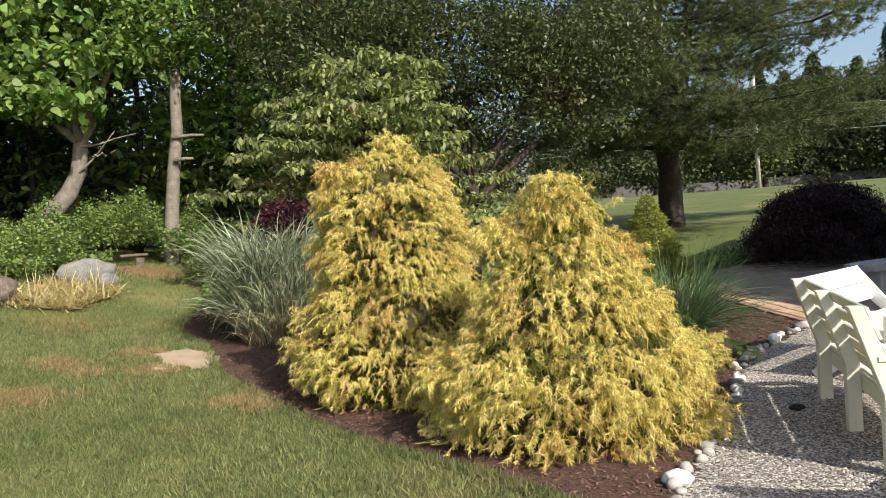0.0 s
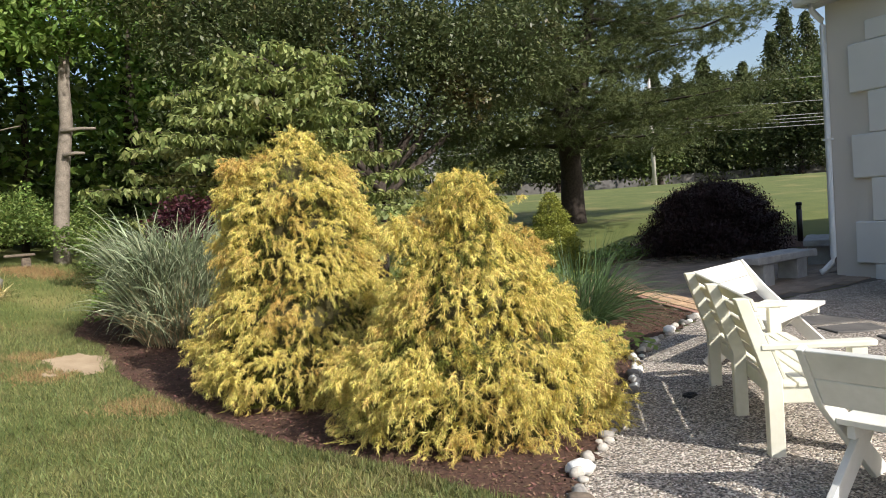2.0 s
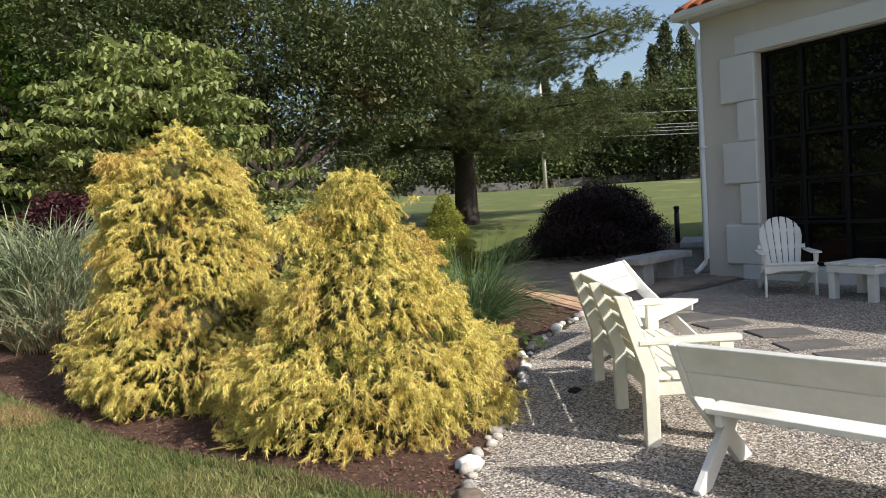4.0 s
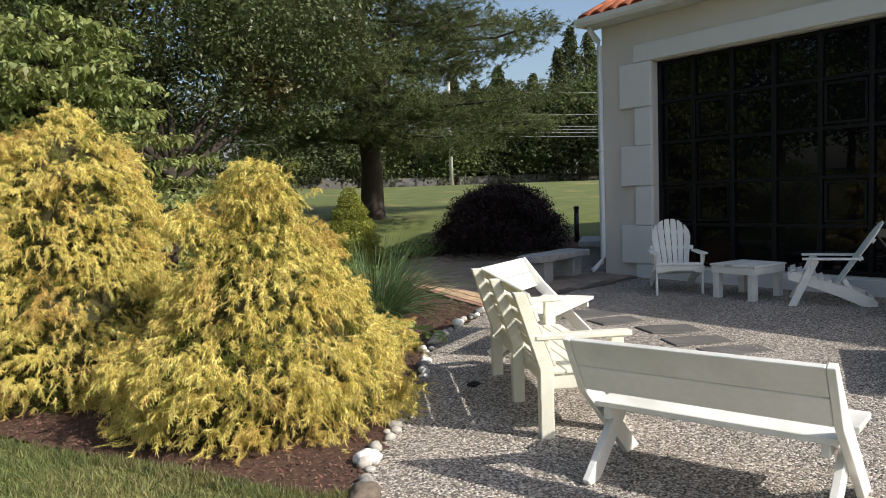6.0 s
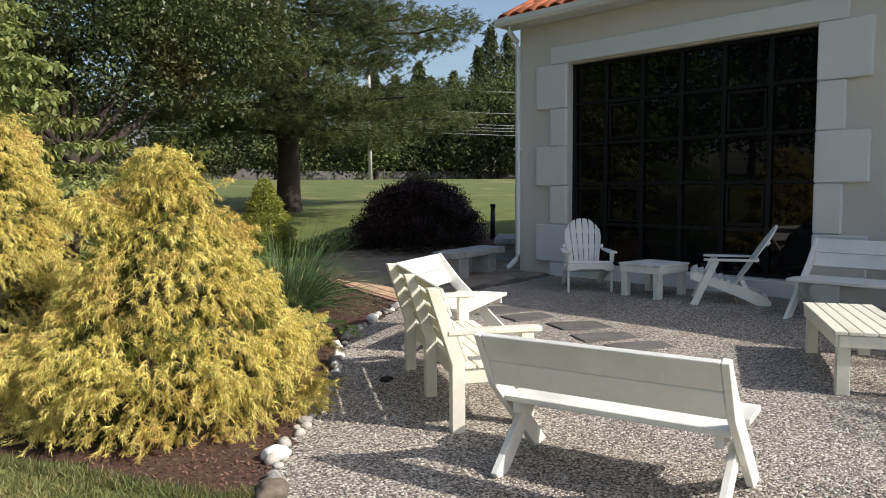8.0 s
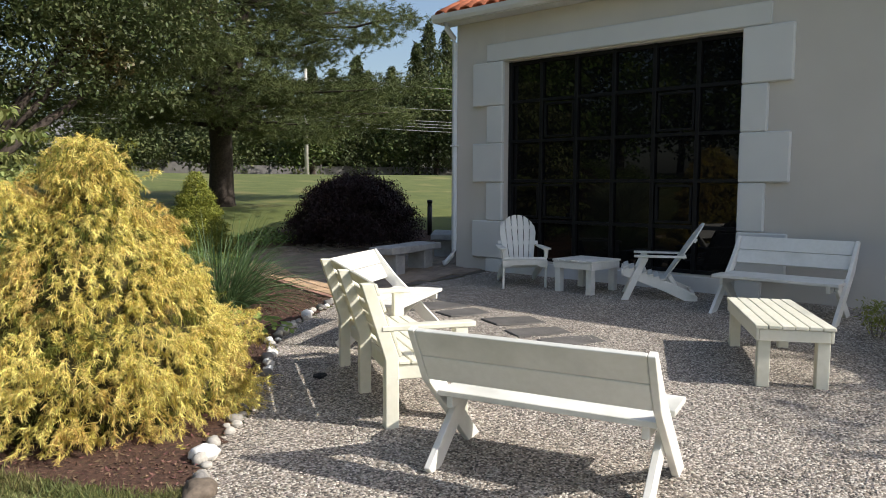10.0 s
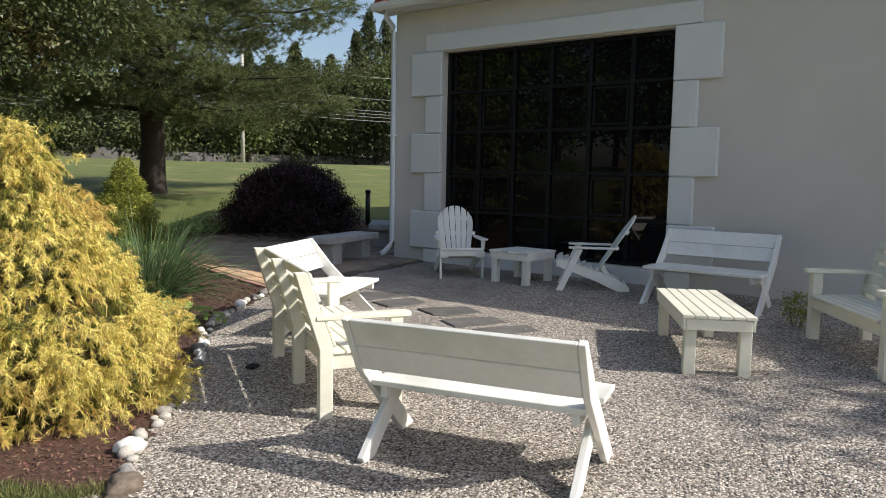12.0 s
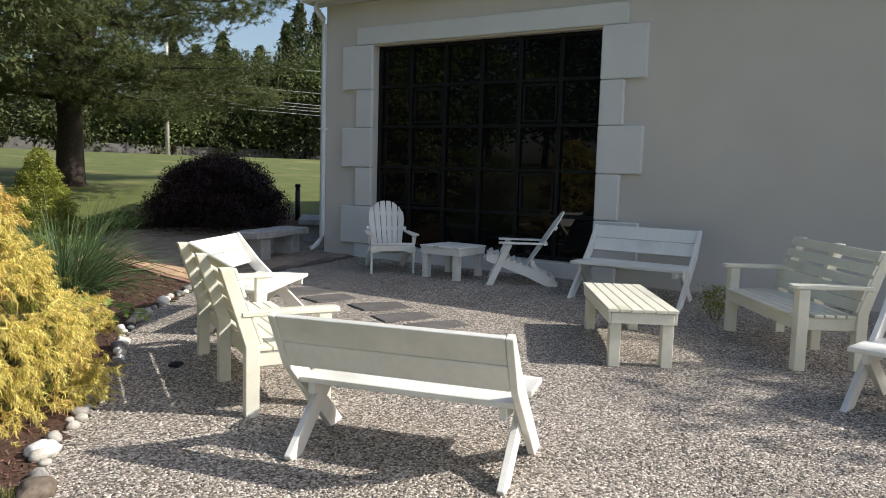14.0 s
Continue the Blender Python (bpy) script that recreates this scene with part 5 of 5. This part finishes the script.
for k, (deg, d, h) in enumerate([(15, 70, 10), (21, 98, 9), (26, 96, 8), (33, 95, 9), (38, 96, 11), (41, 92, 11), (47.5, 76, 12), (49.5, 74, 9), (11, 55, 11), (7, 48, 11), (24, 77, 8), (30, 78, 9), (33, 77, 8), (36.5, 78, 9), (40, 77, 9), (44, 77, 10), (46, 76, 11), (18, 77, 8), (13.5, 60, 9), (25, 69, 6), (30.5, 68.5, 6.5), (38, 69, 7)]):
    rng = np.random.default_rng(950 + k)
    h *= 0.75 if 16 < deg < 38 else 0.9
    x, y = polar(deg, d)
    blobs = [((rng.uniform(-1.6, 1.6), rng.uniform(-1.6, 1.6), h * f), (h * 0.3, h * 0.3, h * 0.17), 1000) for f in (0.3, 0.42, 0.52, 0.62, 0.74, 0.86)]
    broadleaf("distant_tree", x, y, (0.25, h * 0.35), blobs, (0.36, 0.55, 0.4, M_LEAF_FAR if k % 3 == 0 else M_SPRUCE), "distant green broadleaf tree beyond the road", group="distant trees", bark=M_BARK_DARK, seed=970 + k, limbs=False, per=8, tight=0.6, shell=0.3)

# compound-leaved seedling and a small shrub by the wall
def seedling(x, y, seed):
    rng = np.random.default_rng(seed)
    ob = thing("seedling", pose(x, y, ground_z(x, y)), "young plant with bright green paired leaflets at the gravel's edge", "plant")
    for k in range(6):
        a = -0.6 + k * 0.55
        end = np.array([0.34 * math.cos(a), 0.34 * math.sin(a) - 0.1, 0.14 + 0.035 * k])
        line = np.linspace((0, 0, 0), end, 8) + np.array([0, 0, 1.0]) * (0.1 * np.sin(np.linspace(0, 3.1, 8)))[:, None]
        part("stalk", tube(line, [0.005] * 8, 5), M_LEAF_LIGHT, ob)
        d = unit(end - 0)
        s = np.array([-d[1], d[0], 0])
        quads = []
        for j in (2, 4, 6, 7):
            for sg in (-1, 1):
                p = line[j]
                q = p + s * sg * 0.14 + d * 0.05 - (0, 0, 0.04)
                w = d * 0.026
                quads.append([p, (p + q) / 2 + w, q, (p + q) / 2 - w])
        for quad in quads:
            part("leaflet", quick_mesh("leaflet", quad, 4), M_LEAF_LIGHT, ob)


seedling(3.52, 2.74, 5)
rng = np.random.default_rng(6)
bush = thing("wall_shrub", pose(7.5, -1.95, ground_z(7.5, -1.95)), "small straggly yellow-green shrub on gravel by the wall", "shrub")
for k in range(5):
    part("stem", tube(bent((0, 0, -0.05), (0.13 * math.cos(k * 1.3), 0.13 * math.sin(k * 1.3), 0.22), 5, 0.012, rng), np.linspace(0.008, 0.003, 5), 5), M_BARK, bush)
part("crown", leaf_mesh("crown", clumps([((0, 0, 0.2), (0.2, 0.2, 0.15), 520)], rng, 9, 0.035), 0.05, 0.3, -0.4, rng), M_CONIF, bush)


# ---- stones ----
def rock(name, x, y, r, squash, seed, m, label, category, group="", sink=0.35, sub=3):
    bm = bmesh.new()
    bmesh.ops.create_icosphere(bm, subdivisions=sub, radius=1.0)
    for v in bm.verts:
        k = 1 + 0.34 * noise.noise(v.co * 1.1 + Vector((seed, 0, 0))) + 0.16 * noise.noise(v.co * 2.3 + Vector((0, seed, 0))) + (0.07 * noise.noise(v.co * 6 + Vector((0, seed, 0))) if name == "boulder" else 0)
        v.co = Vector((v.co.x * r * k, v.co.y * r * squash[0] * k, v.co.z * r * squash[1] * k))
    for f in bm.faces:
        f.smooth = True
    ob = part(name, bm, m)
    ob.matrix_basis = pose(x, y, ground_z(x, y) + r * squash[1] * (1 - sink), 0, 0, seed * 47 % 360)
    return tagged(ob, label, category, group)


EDGE = [(1.42, 0.02), (1.62, 0.30), (1.85, 0.56), (2.19, 0.86), (2.62, 1.3), (3.05, 1.78), (3.4, 2.2), (3.62, 2.5), (3.9, 2.8), (4.25, 3.08), (4.83, 3.42), (5.2, 3.65), (5.5, 3.84)]
random.seed(17)
along = []
for (x0, y0), (x1, y1) in zip(EDGE, EDGE[1:]):
    L = math.hypot(x1 - x0, y1 - y0)
    along += [(x0 + (x1 - x0) * k / 8, y0 + (y1 - y0) * k / 8, L / 8) for k in range(8)]
walked, nxt, num = 0.0, 0.0, 0
for x, y, step in along:
    walked += step
    if walked < nxt:
        continue
    r = random.choice((0.035, 0.042, 0.05, 0.06, 0.075))
    white = any(math.hypot(x - a, y - b) < 0.16 for a, b in ((3.68, 2.48), (3.45, 2.25), (3.11, 1.82), (5.28, 3.76), (4.79, 3.38))) and random.random() < 0.65
    if y < 0.9:
        r *= 0.75
    m = M_STONE_WHITE if white else random.choice((M_STONE, M_STONE, M_STONE, M_STONE_DARK))
    word = "white" if white else "dark grey" if m is M_STONE_DARK else "pale grey"
    rock("edging_stone", x + random.uniform(-0.04, 0.04), y + random.uniform(-0.04, 0.04), r, (random.uniform(0.7, 1), random.uniform(0.55, 0.8)), num + 1, m, f"rounded {word} fieldstone edging the gravel", "stone", "edging stones", 0.3, 2)
    num += 1
    nxt = walked + r * 1.55
rock("edging_stone", 1.63, 0.36, 0.088, (0.75, 0.62), 3.3, M_STONE_WHITE, "large white fieldstone at the corner of the gravel", "stone", "edging stones", 0.2)
rock("boulder", 1.36, -0.06, 0.11, (0.75, 0.5), 8.4, M_BOULDER_BROWN, "flat brown half-buried boulder at the bed's corner", "boulder", "", 0.55)
rock("boulder", 1.2, -0.28, 0.14, (0.8, 0.35), 9.4, M_BOULDER_BROWN, "flat brown half-buried boulder at the gravel's edge", "boulder", "", 0.6)
rock("boulder", -3.5, 10.5, 0.44, (0.45, 0.55), 4.2, M_BOULDER, "grey weathered boulder leaning at the lawn's edge", "boulder", "", 0.3)
rock("boulder", -3.15, 10.3, 0.24, (0.7, 0.6), 5.2, M_BOULDER, "grey weathered boulder lower beside a larger one", "boulder", "", 0.3)
rock("boulder", -4.5, 8.9, 0.42, (0.8, 0.5), 6.1, M_BOULDER_BROWN, "brownish boulder among dry grass", "boulder", "", 0.3)

stool = thing("small_stone_seat", gpose(-3.0, 12.4, 10), "small weathered stone slab seat in the grass", "stone seat")
part("slab", cuboid(0, 0, 0.215, 0.52, 0.3, 0.05, 0.012), M_BOULDER_BROWN, stool)
part("leg", cuboid(0.1, 0, 0.08, 0.16, 0.2, 0.22, 0.02), M_BOULDER_BROWN, stool)

# dry cut grass round the boulders
rng = np.random.default_rng(77)
n = 3800
c = np.stack([rng.uniform(-4.6, -2.9, n), rng.uniform(8.6, 10.2, n)], 1)
c = c[(np.abs(c[:, 0] + 3.7 - (c[:, 1] - 9.3) * 0.35) < 0.6)]
base = np.array([(a, b, ground_z(a, b) + 0.02) for a, b in c])
d = unit(rng.normal(size=base.shape) * (1, 0.6, 0.15) + (-0.3, -0.25, 0.16))
side = unit(np.cross(d, (0, 0, 1.0))) * rng.uniform(0.006, 0.014, len(base))[:, None]
ln = rng.uniform(0.2, 0.6, len(base))[:, None]
tagged(part("dry_grass", quick_mesh("dry_grass", np.stack([base - side, base + side, base + d * ln], 1), 3), M_HAY), "heap of dry straw-coloured grass by the boulders", "dry grass", kind="stuff")

# flagstones let into the gravel
FLAGS = [(6.13, 2.62, 0.85, 0.5, 150), (6.0, 2.05, 0.6, 0.42, 158), (5.98, 1.3, 0.62, 0.42, 148), (5.68, 0.78, 0.62, 0.36, 152), (5.55, 0.3, 0.62, 0.34, 150), (6.3, 3.3, 0.5, 0.45, 140)]
for k, (x, y, sx, sy, turn) in enumerate(FLAGS):
    bm = bmesh.new()
    random.seed(30 + k)
    ring = [(math.copysign(sx / 2, a) * random.uniform(0.85, 1.05), math.copysign(sy / 2, b) * random.uniform(0.8, 1.05)) for a, b in ((-1, -1), (0.2, -1.0), (1, -1), (1, 1), (-0.1, 1), (-1, 1))]
    ring[1] = (random.uniform(-0.1, 0.1), -sy / 2 * 1.06)
    ring[4] = (random.uniform(-0.1, 0.1), sy / 2 * 1.05)
    lo = [bm.verts.new((a, b, -0.02)) for a, b in ring]
    hi = [bm.verts.new((a, b, 0.022)) for a, b in ring]
    bm.faces.new(hi)
    for j in range(6):
        bm.faces.new((lo[j], lo[(j + 1) % 6], hi[(j + 1) % 6], hi[j]))
    bmesh.ops.bevel(bm, geom=[e for e in bm.edges if all(v in hi for v in e.verts)], offset=0.008, segments=1, affect="EDGES")
    fl = part("flagstone", bm, M_SLATE)
    fl.matrix_basis = gpose(x, y, turn - 180, -0.009)
    tagged(fl, "irregular dark grey slate stepping stone in gravel", "stepping stone", "stepping stones")

# sunken drain cover
drain = thing("drain_cover", gpose(3.19, 1.22, 20), "small black drain cover lying in the gravel", "drain cover")
part("rim", cuboid(0, 0, 0.008, 0.1, 0.085, 0.03, 0.005), M_BLACK, drain)
for k in range(4):
    part("bar", cuboid(-0.033 + k * 0.022, 0, 0.026, 0.009, 0.068, 0.008, 0.002), M_BLACK, drain)

# ---- beyond the lawn ----
ROAD_DEG = 33.0
rd = (math.cos(radians(ROAD_DEG)), -math.sin(radians(ROAD_DEG)))


def along_road(d, s):
    x, y = polar(ROAD_DEG, d)
    return x + rd[0] * s, y + rd[1] * s


bm = bmesh.new()
rows_r = [[bm.verts.new((*along_road(d, s), ground_z(*along_road(d, s)) + 0.05)) for d in (66, 69.5, 73)] for s in range(-90, 91, 6)]
for a, b in zip(rows_r, rows_r[1:]):
    for k in range(2):
        bm.faces.new((a[k], a[k + 1], b[k + 1], b[k]))
tagged(part("road", bm, M_ASPHALT), "grey asphalt road beyond the lawn", "road", kind="structure")
fence = thing("fence", pose(0, 0, 0), "long weathered grey board fence beyond the road", "fence")
for k in range(26):
    x, y = along_road(74.5, -38 + k * 2.45)
    ob = part("panel", cuboid(0, 0, 0.6, 2.38, 0.05, 1.2, 0.01), M_FENCE, fence)
    ob.matrix_basis = pose(x, y, ground_z(x, y), 0, 0, -ROAD_DEG)
    x, y = along_road(74.45, -39.2 + k * 2.45)
    ob = part("post", cuboid(0, 0, 0.65, 0.12, 0.12, 1.4, 0.01), M_FENCE, fence)
    ob.matrix_basis = pose(x, y, ground_z(x, y), 0, 0, -ROAD_DEG)


def cottage(deg, d, sx, sy, h, turn):
    x, y = polar(deg, d)
    ob = thing("distant_house", pose(x, y, ground_z(x, y), 0, 0, turn), "white-sided house with a grey roof beyond the road", "house", "distant houses")
    part("wall", cuboid(0, 0, h / 2, sx, sy, h, 0.02), M_SIDING, ob)
    bm = bmesh.new()
    a = [bm.verts.new(p) for p in ((-sx / 2 - 0.3, -sy / 2 - 0.3, h), (sx / 2 + 0.3, -sy / 2 - 0.3, h), (sx / 2 + 0.3, sy / 2 + 0.3, h), (-sx / 2 - 0.3, sy / 2 + 0.3, h), (-sx / 2 - 0.3, 0, h + 1.7), (sx / 2 + 0.3, 0, h + 1.7))]
    for q in ((0, 1, 5, 4), (2, 3, 4, 5), (0, 4, 3), (1, 2, 5), (3, 2, 1, 0)):
        bm.faces.new([a[i] for i in q])
    part("roof", bm, M_ROOF_FAR, ob)
    for k in range(3):
        w = part("window", cuboid(-sx / 3 + k * sx / 3, -sy / 2 - 0.02, h * 0.55, 0.9, 0.06, 1.2, 0.01), M_CHANNEL, ob)


cottage(27.6, 84, 5, 5, 3.4, -28)
cottage(20.5, 84, 6, 5, 3.4, -20)


def utility_pole(s):
    x, y = along_road(60, s)
    ob = thing("utility_pole", pose(x, y, ground_z(x, y), 0, 0, -ROAD_DEG), "pale wooden utility pole by the road", "utility pole", "utility poles")
    part("pole", tube([(0, 0, -0.3), (0, 0, 9.2)], [0.16, 0.11], 10), M_POLE, ob)
    part("crossarm", cuboid(0, 0, 8.6, 0.1, 2.0, 0.1, 0.01), M_POLE, ob)
    return x, y


P0, P1, P2, P3 = [utility_pole(s) for s in (-72, -34, 4.8, 43)]
for h, off in ((7.6, -0.9), (6.0, 0.3), (5.0, 0), (4.75, 0.05), (4.5, -0.05), (4.2, 0.1)):
    for (xa, ya), (xb, yb) in ((P0, P1), (P1, P2), (P2, P3)):
        pts = []
        for k in range(13):
            f = k / 12
            x, y = xa + (xb - xa) * f, ya + (yb - ya) * f
            z = ground_z(xa, ya) * (1 - f) + ground_z(xb, yb) * f
            pts.append((x + off * rd[1] * -1, y + off * rd[0], z + h - 2.0 * f * (1 - f)))
        wire = part("wire", tube(pts, [0.022] * 13, 5), M_WIRE)
        tagged(wire, "overhead cable sagging between utility poles", "cable", "overhead cables")

# ---- grass, chips and pebbles ----
rng = np.random.default_rng(101)


def scatter(n, x0, y0, x1, y1, test):
    p = np.stack([rng.uniform(x0, x1, n), rng.uniform(y0, y1, n)], 1)
    return np.array([q for q in p if test(q[0], q[1])])


def lawn_at(x, y):
    return not inside(BED, x + 0.05 * noise.noise((x * 5, y * 5, 1)), y + 0.05 * noise.noise((x * 5, y * 5, 3))) and not inside(COURT, x, y) and not inside(BALD, x + 0.3 * noise.noise((x * 7, y * 7, 5)), y + 0.3 * noise.noise((x * 7, y * 7, 8)))


pts = np.concatenate([scatter(150000, -4.5, 0.0, 1.6, 8.0, lawn_at), scatter(30000, -7.0, 7.0, -1.2, 13.0, lawn_at), scatter(30000, -6.5, -5.0, 1.2, 0.5, lawn_at)])
rim = []
for (x0, y0), (x1, y1) in zip(BED[:11], BED[1:12]):
    f = rng.uniform(0, 1, 900)
    rim.append(np.stack([x0 + (x1 - x0) * f - 0.05 + rng.normal(size=900) * 0.035, y0 + (y1 - y0) * f - 0.02 + rng.normal(size=900) * 0.035], 1))
pts = np.concatenate([pts] + rim)
base = np.array([(a, b, ground_z(a, b) - 0.014) for a, b in pts])
d = unit(rng.normal(size=base.shape) * (0.5, 0.5, 0.1) + (0, 0, 0.8))
ln = rng.uniform(0.03, 0.085, len(base))[:, None]
side = unit(np.cross(d, rng.normal(size=base.shape))) * rng.uniform(0.0026, 0.0056, len(base))[:, None]
tagged(part("grass", quick_mesh("grass", np.stack([base - side, base + side, base + d * ln], 1), 3), M_BLADE), "short mown grass blades of the lawn", "grass", kind="stuff")

# scorched reddish patches in the lawn
pts = []
for x0, y0, r in ((-0.9, 4.17, 0.28), (-0.66, 3.86, 0.2), (-2.12, 6.51, 0.25), (-1.89, 5.67, 0.3), (-1.31, 8.73, 0.25), (-3.0, 5.95, 0.25), (-3.07, 4.68, 0.35), (-2.63, 5.59, 0.2), (-2.71, 11.86, 0.5)):
    n = int(5200 * r * r * 3)
    pts.append(np.stack([x0 + rng.normal(size=n) * r * 0.62, y0 + rng.normal(size=n) * r * 0.5], 1))
pts = np.array([q for q in np.concatenate(pts) if lawn_at(q[0], q[1])])
base = np.array([(a, b, ground_z(a, b) - 0.004) for a, b in pts])
d = unit(rng.normal(size=base.shape) * (0.7, 0.7, 0.1) + (0, 0, 0.6))
ln = rng.uniform(0.035, 0.085, len(base))[:, None]
side = unit(np.cross(d, rng.normal(size=base.shape))) * rng.uniform(0.0028, 0.0055, len(base))[:, None]
tagged(part("scorched_grass", quick_mesh("scorched_grass", np.stack([base - side, base + side, base + d * ln], 1), 3), M_RUST), "scorched reddish-brown patches of short grass in the lawn", "dry grass", kind="stuff")



def chips(name, pts, size, m, label, category, flat=0.3, lift=0.012):
    """Small angular bits lying on the ground."""
    n = len(pts)
    base = np.array([(a, b, ground_z(a, b) + lift) for a, b in pts])
    u = unit(rng.normal(size=(n, 3)) * (1, 1, flat))
    v = unit(np.cross(u, rng.normal(size=(n, 3)) * (0.4, 0.4, 0) + (0, 0, 1)))
    w = np.cross(u, v)
    l = (size * rng.uniform(0.5, 1.5, n))[:, None]
    a, b, c = u * l, v * l * 0.38, w * l * 0.22
    quads = np.concatenate([np.stack([base - a, base - b + c, base + a, base + b + c], 1)])
    tagged(part(name, quick_mesh(name, quads, 4), m), label, category, kind="stuff")


chips("bark_chips", scatter(70000, -1.7, -0.1, 6.2, 8.5, lambda x, y: inside(BED, x, y)), 0.015, M_CHIP, "loose shreds of bark mulch", "mulch", lift=0.022)

# loose pebbles
pp = scatter(44000, 0.9, -4.0, 6.5, 4.0, lambda x, y: inside(COURT, x, y) and math.hypot(x - CAM[0], y - CAM[1]) < 7.5)
octa = np.array([(1, 0, 0), (0, 1, 0), (-1, 0, 0), (0, -1, 0), (0, 0, 1)], float)
tri = [(0, 1, 4), (1, 2, 4), (2, 3, 4), (3, 0, 4)]
size = rng.uniform(0.005, 0.0115, len(pp))
turn = rng.uniform(0, 6.28, len(pp))
cs, sn = np.cos(turn)[:, None], np.sin(turn)[:, None]
vx, vy = octa[None, :, 0] * 1.2, octa[None, :, 1] * 0.85
z0 = np.array([ground_z(a, b) for a, b in pp])
V = np.stack([pp[:, :1] + size[:, None] * (vx * cs - vy * sn), pp[:, 1:] + size[:, None] * (vx * sn + vy * cs), z0[:, None] + 0.004 + size[:, None] * octa[None, :, 2] * 0.8 + 0 * vx], 2)
verts_all = V.reshape(-1, 3)
idx = np.concatenate([np.arange(len(pp))[:, None] * 5 + np.array(t) for t in tri])
tagged(part("loose_pebbles", from_arrays("loose_pebbles", verts_all.tolist(), idx.tolist()), M_PEBBLE), "loose pebbles on the gravel court", "gravel", kind="stuff")

# ---- pavers ----
paver_me = {}
for nm, sx, sy, m in (("paver", 0.3, 0.2, M_PAVER), ("border_brick", 0.2, 0.1, M_BORDER), ("border_brick_red", 0.2, 0.1, M_RED_BORDER)):
    bm = bmesh.new()
    box(bm, (sx - 0.008, sy - 0.008, 0.04), None, 0.005)
    me = bpy.data.meshes.new(nm)
    bm.to_mesh(me)
    bm.free()
    me.materials.append(m)
    paver_me[nm] = me
rest = []
near = []
ANG = radians(14)
for i in range(-10, 60):
    for j in range(-40, 60):
        u, v = (i + 0.5 * (j % 2)) * 0.3, j * 0.2
        x, y = 5.6 + u * math.cos(ANG) - v * math.sin(ANG), 4.3 + u * math.sin(ANG) + v * math.cos(ANG)
        if inside(PATIO, x, y) and inside(PATIO, x - 0.32, y) and inside(PATIO, x, y - 0.12):
            near.append((math.hypot(x - 6.5, y - 4.0), x, y))
near.sort()
for k, (_, x, y) in enumerate(near):
    z = ground_z(x, y) + random.uniform(-0.002, 0.002)
    if k < 300:
        b = new("paver", paver_me["paver"])
        b.parent = patio
        b.matrix_basis = pose(x, y, z, random.uniform(-0.4, 0.4), -1.7 + random.uniform(-0.4, 0.4), 14)
    else:
        rest.append((x, y, z))
cube = np.array([(-1, -1, 1), (1, -1, 1), (1, 1, 1), (-1, 1, 1), (-1, -1, -1), (1, -1, -1), (1, 1, -1), (-1, 1, -1)], float) * (0.146, 0.096, 0.02)
rot = np.array([(math.cos(ANG), math.sin(ANG), 0), (-math.sin(ANG), math.cos(ANG), 0), (0, 0, 1)])
vv, ff = [], []
for k, p in enumerate(rest):
    vv += (cube @ rot + p).tolist()
    ff += [[8 * k + i for i in q] for q in ((0, 1, 2, 3), (0, 4, 5, 1), (1, 5, 6, 2), (2, 6, 7, 3), (3, 7, 4, 0))]
tagged(part("pavers", from_arrays("pavers", vv, ff), M_PAVER_JOINED, patio), kind="stuff")
line = [(5.62, 3.97), (5.85, 5.0), (6.25, 6.5), (7.0, 8.2)]
for (x0, y0), (x1, y1) in zip(line, line[1:]):
    L = math.hypot(x1 - x0, y1 - y0)
    a = math.degrees(math.atan2(y1 - y0, x1 - x0))
    nx, ny = (y1 - y0) / L, -(x1 - x0) / L
    for row, nm in ((0, "border_brick_red"), (1, "border_brick"), (2, "border_brick")):
        wd = 0.1 if row == 0 else 0.2
        off = (0.05, 0.205, 0.41)[row]
        pitch = 0.2 if row == 0 else 0.1
        for k in range(int(L / pitch)):
            s = (k + 0.5) * pitch
            x, y = x0 + (x1 - x0) * s / L + nx * off, y0 + (y1 - y0) * s / L + ny * off
            b = new(nm.replace("_red", ""), paver_me[nm])
            b.parent = patio
            b.matrix_basis = pose(x, y, ground_z(x, y) + 0.004, 0, 0, a + (0 if row == 0 else 90))
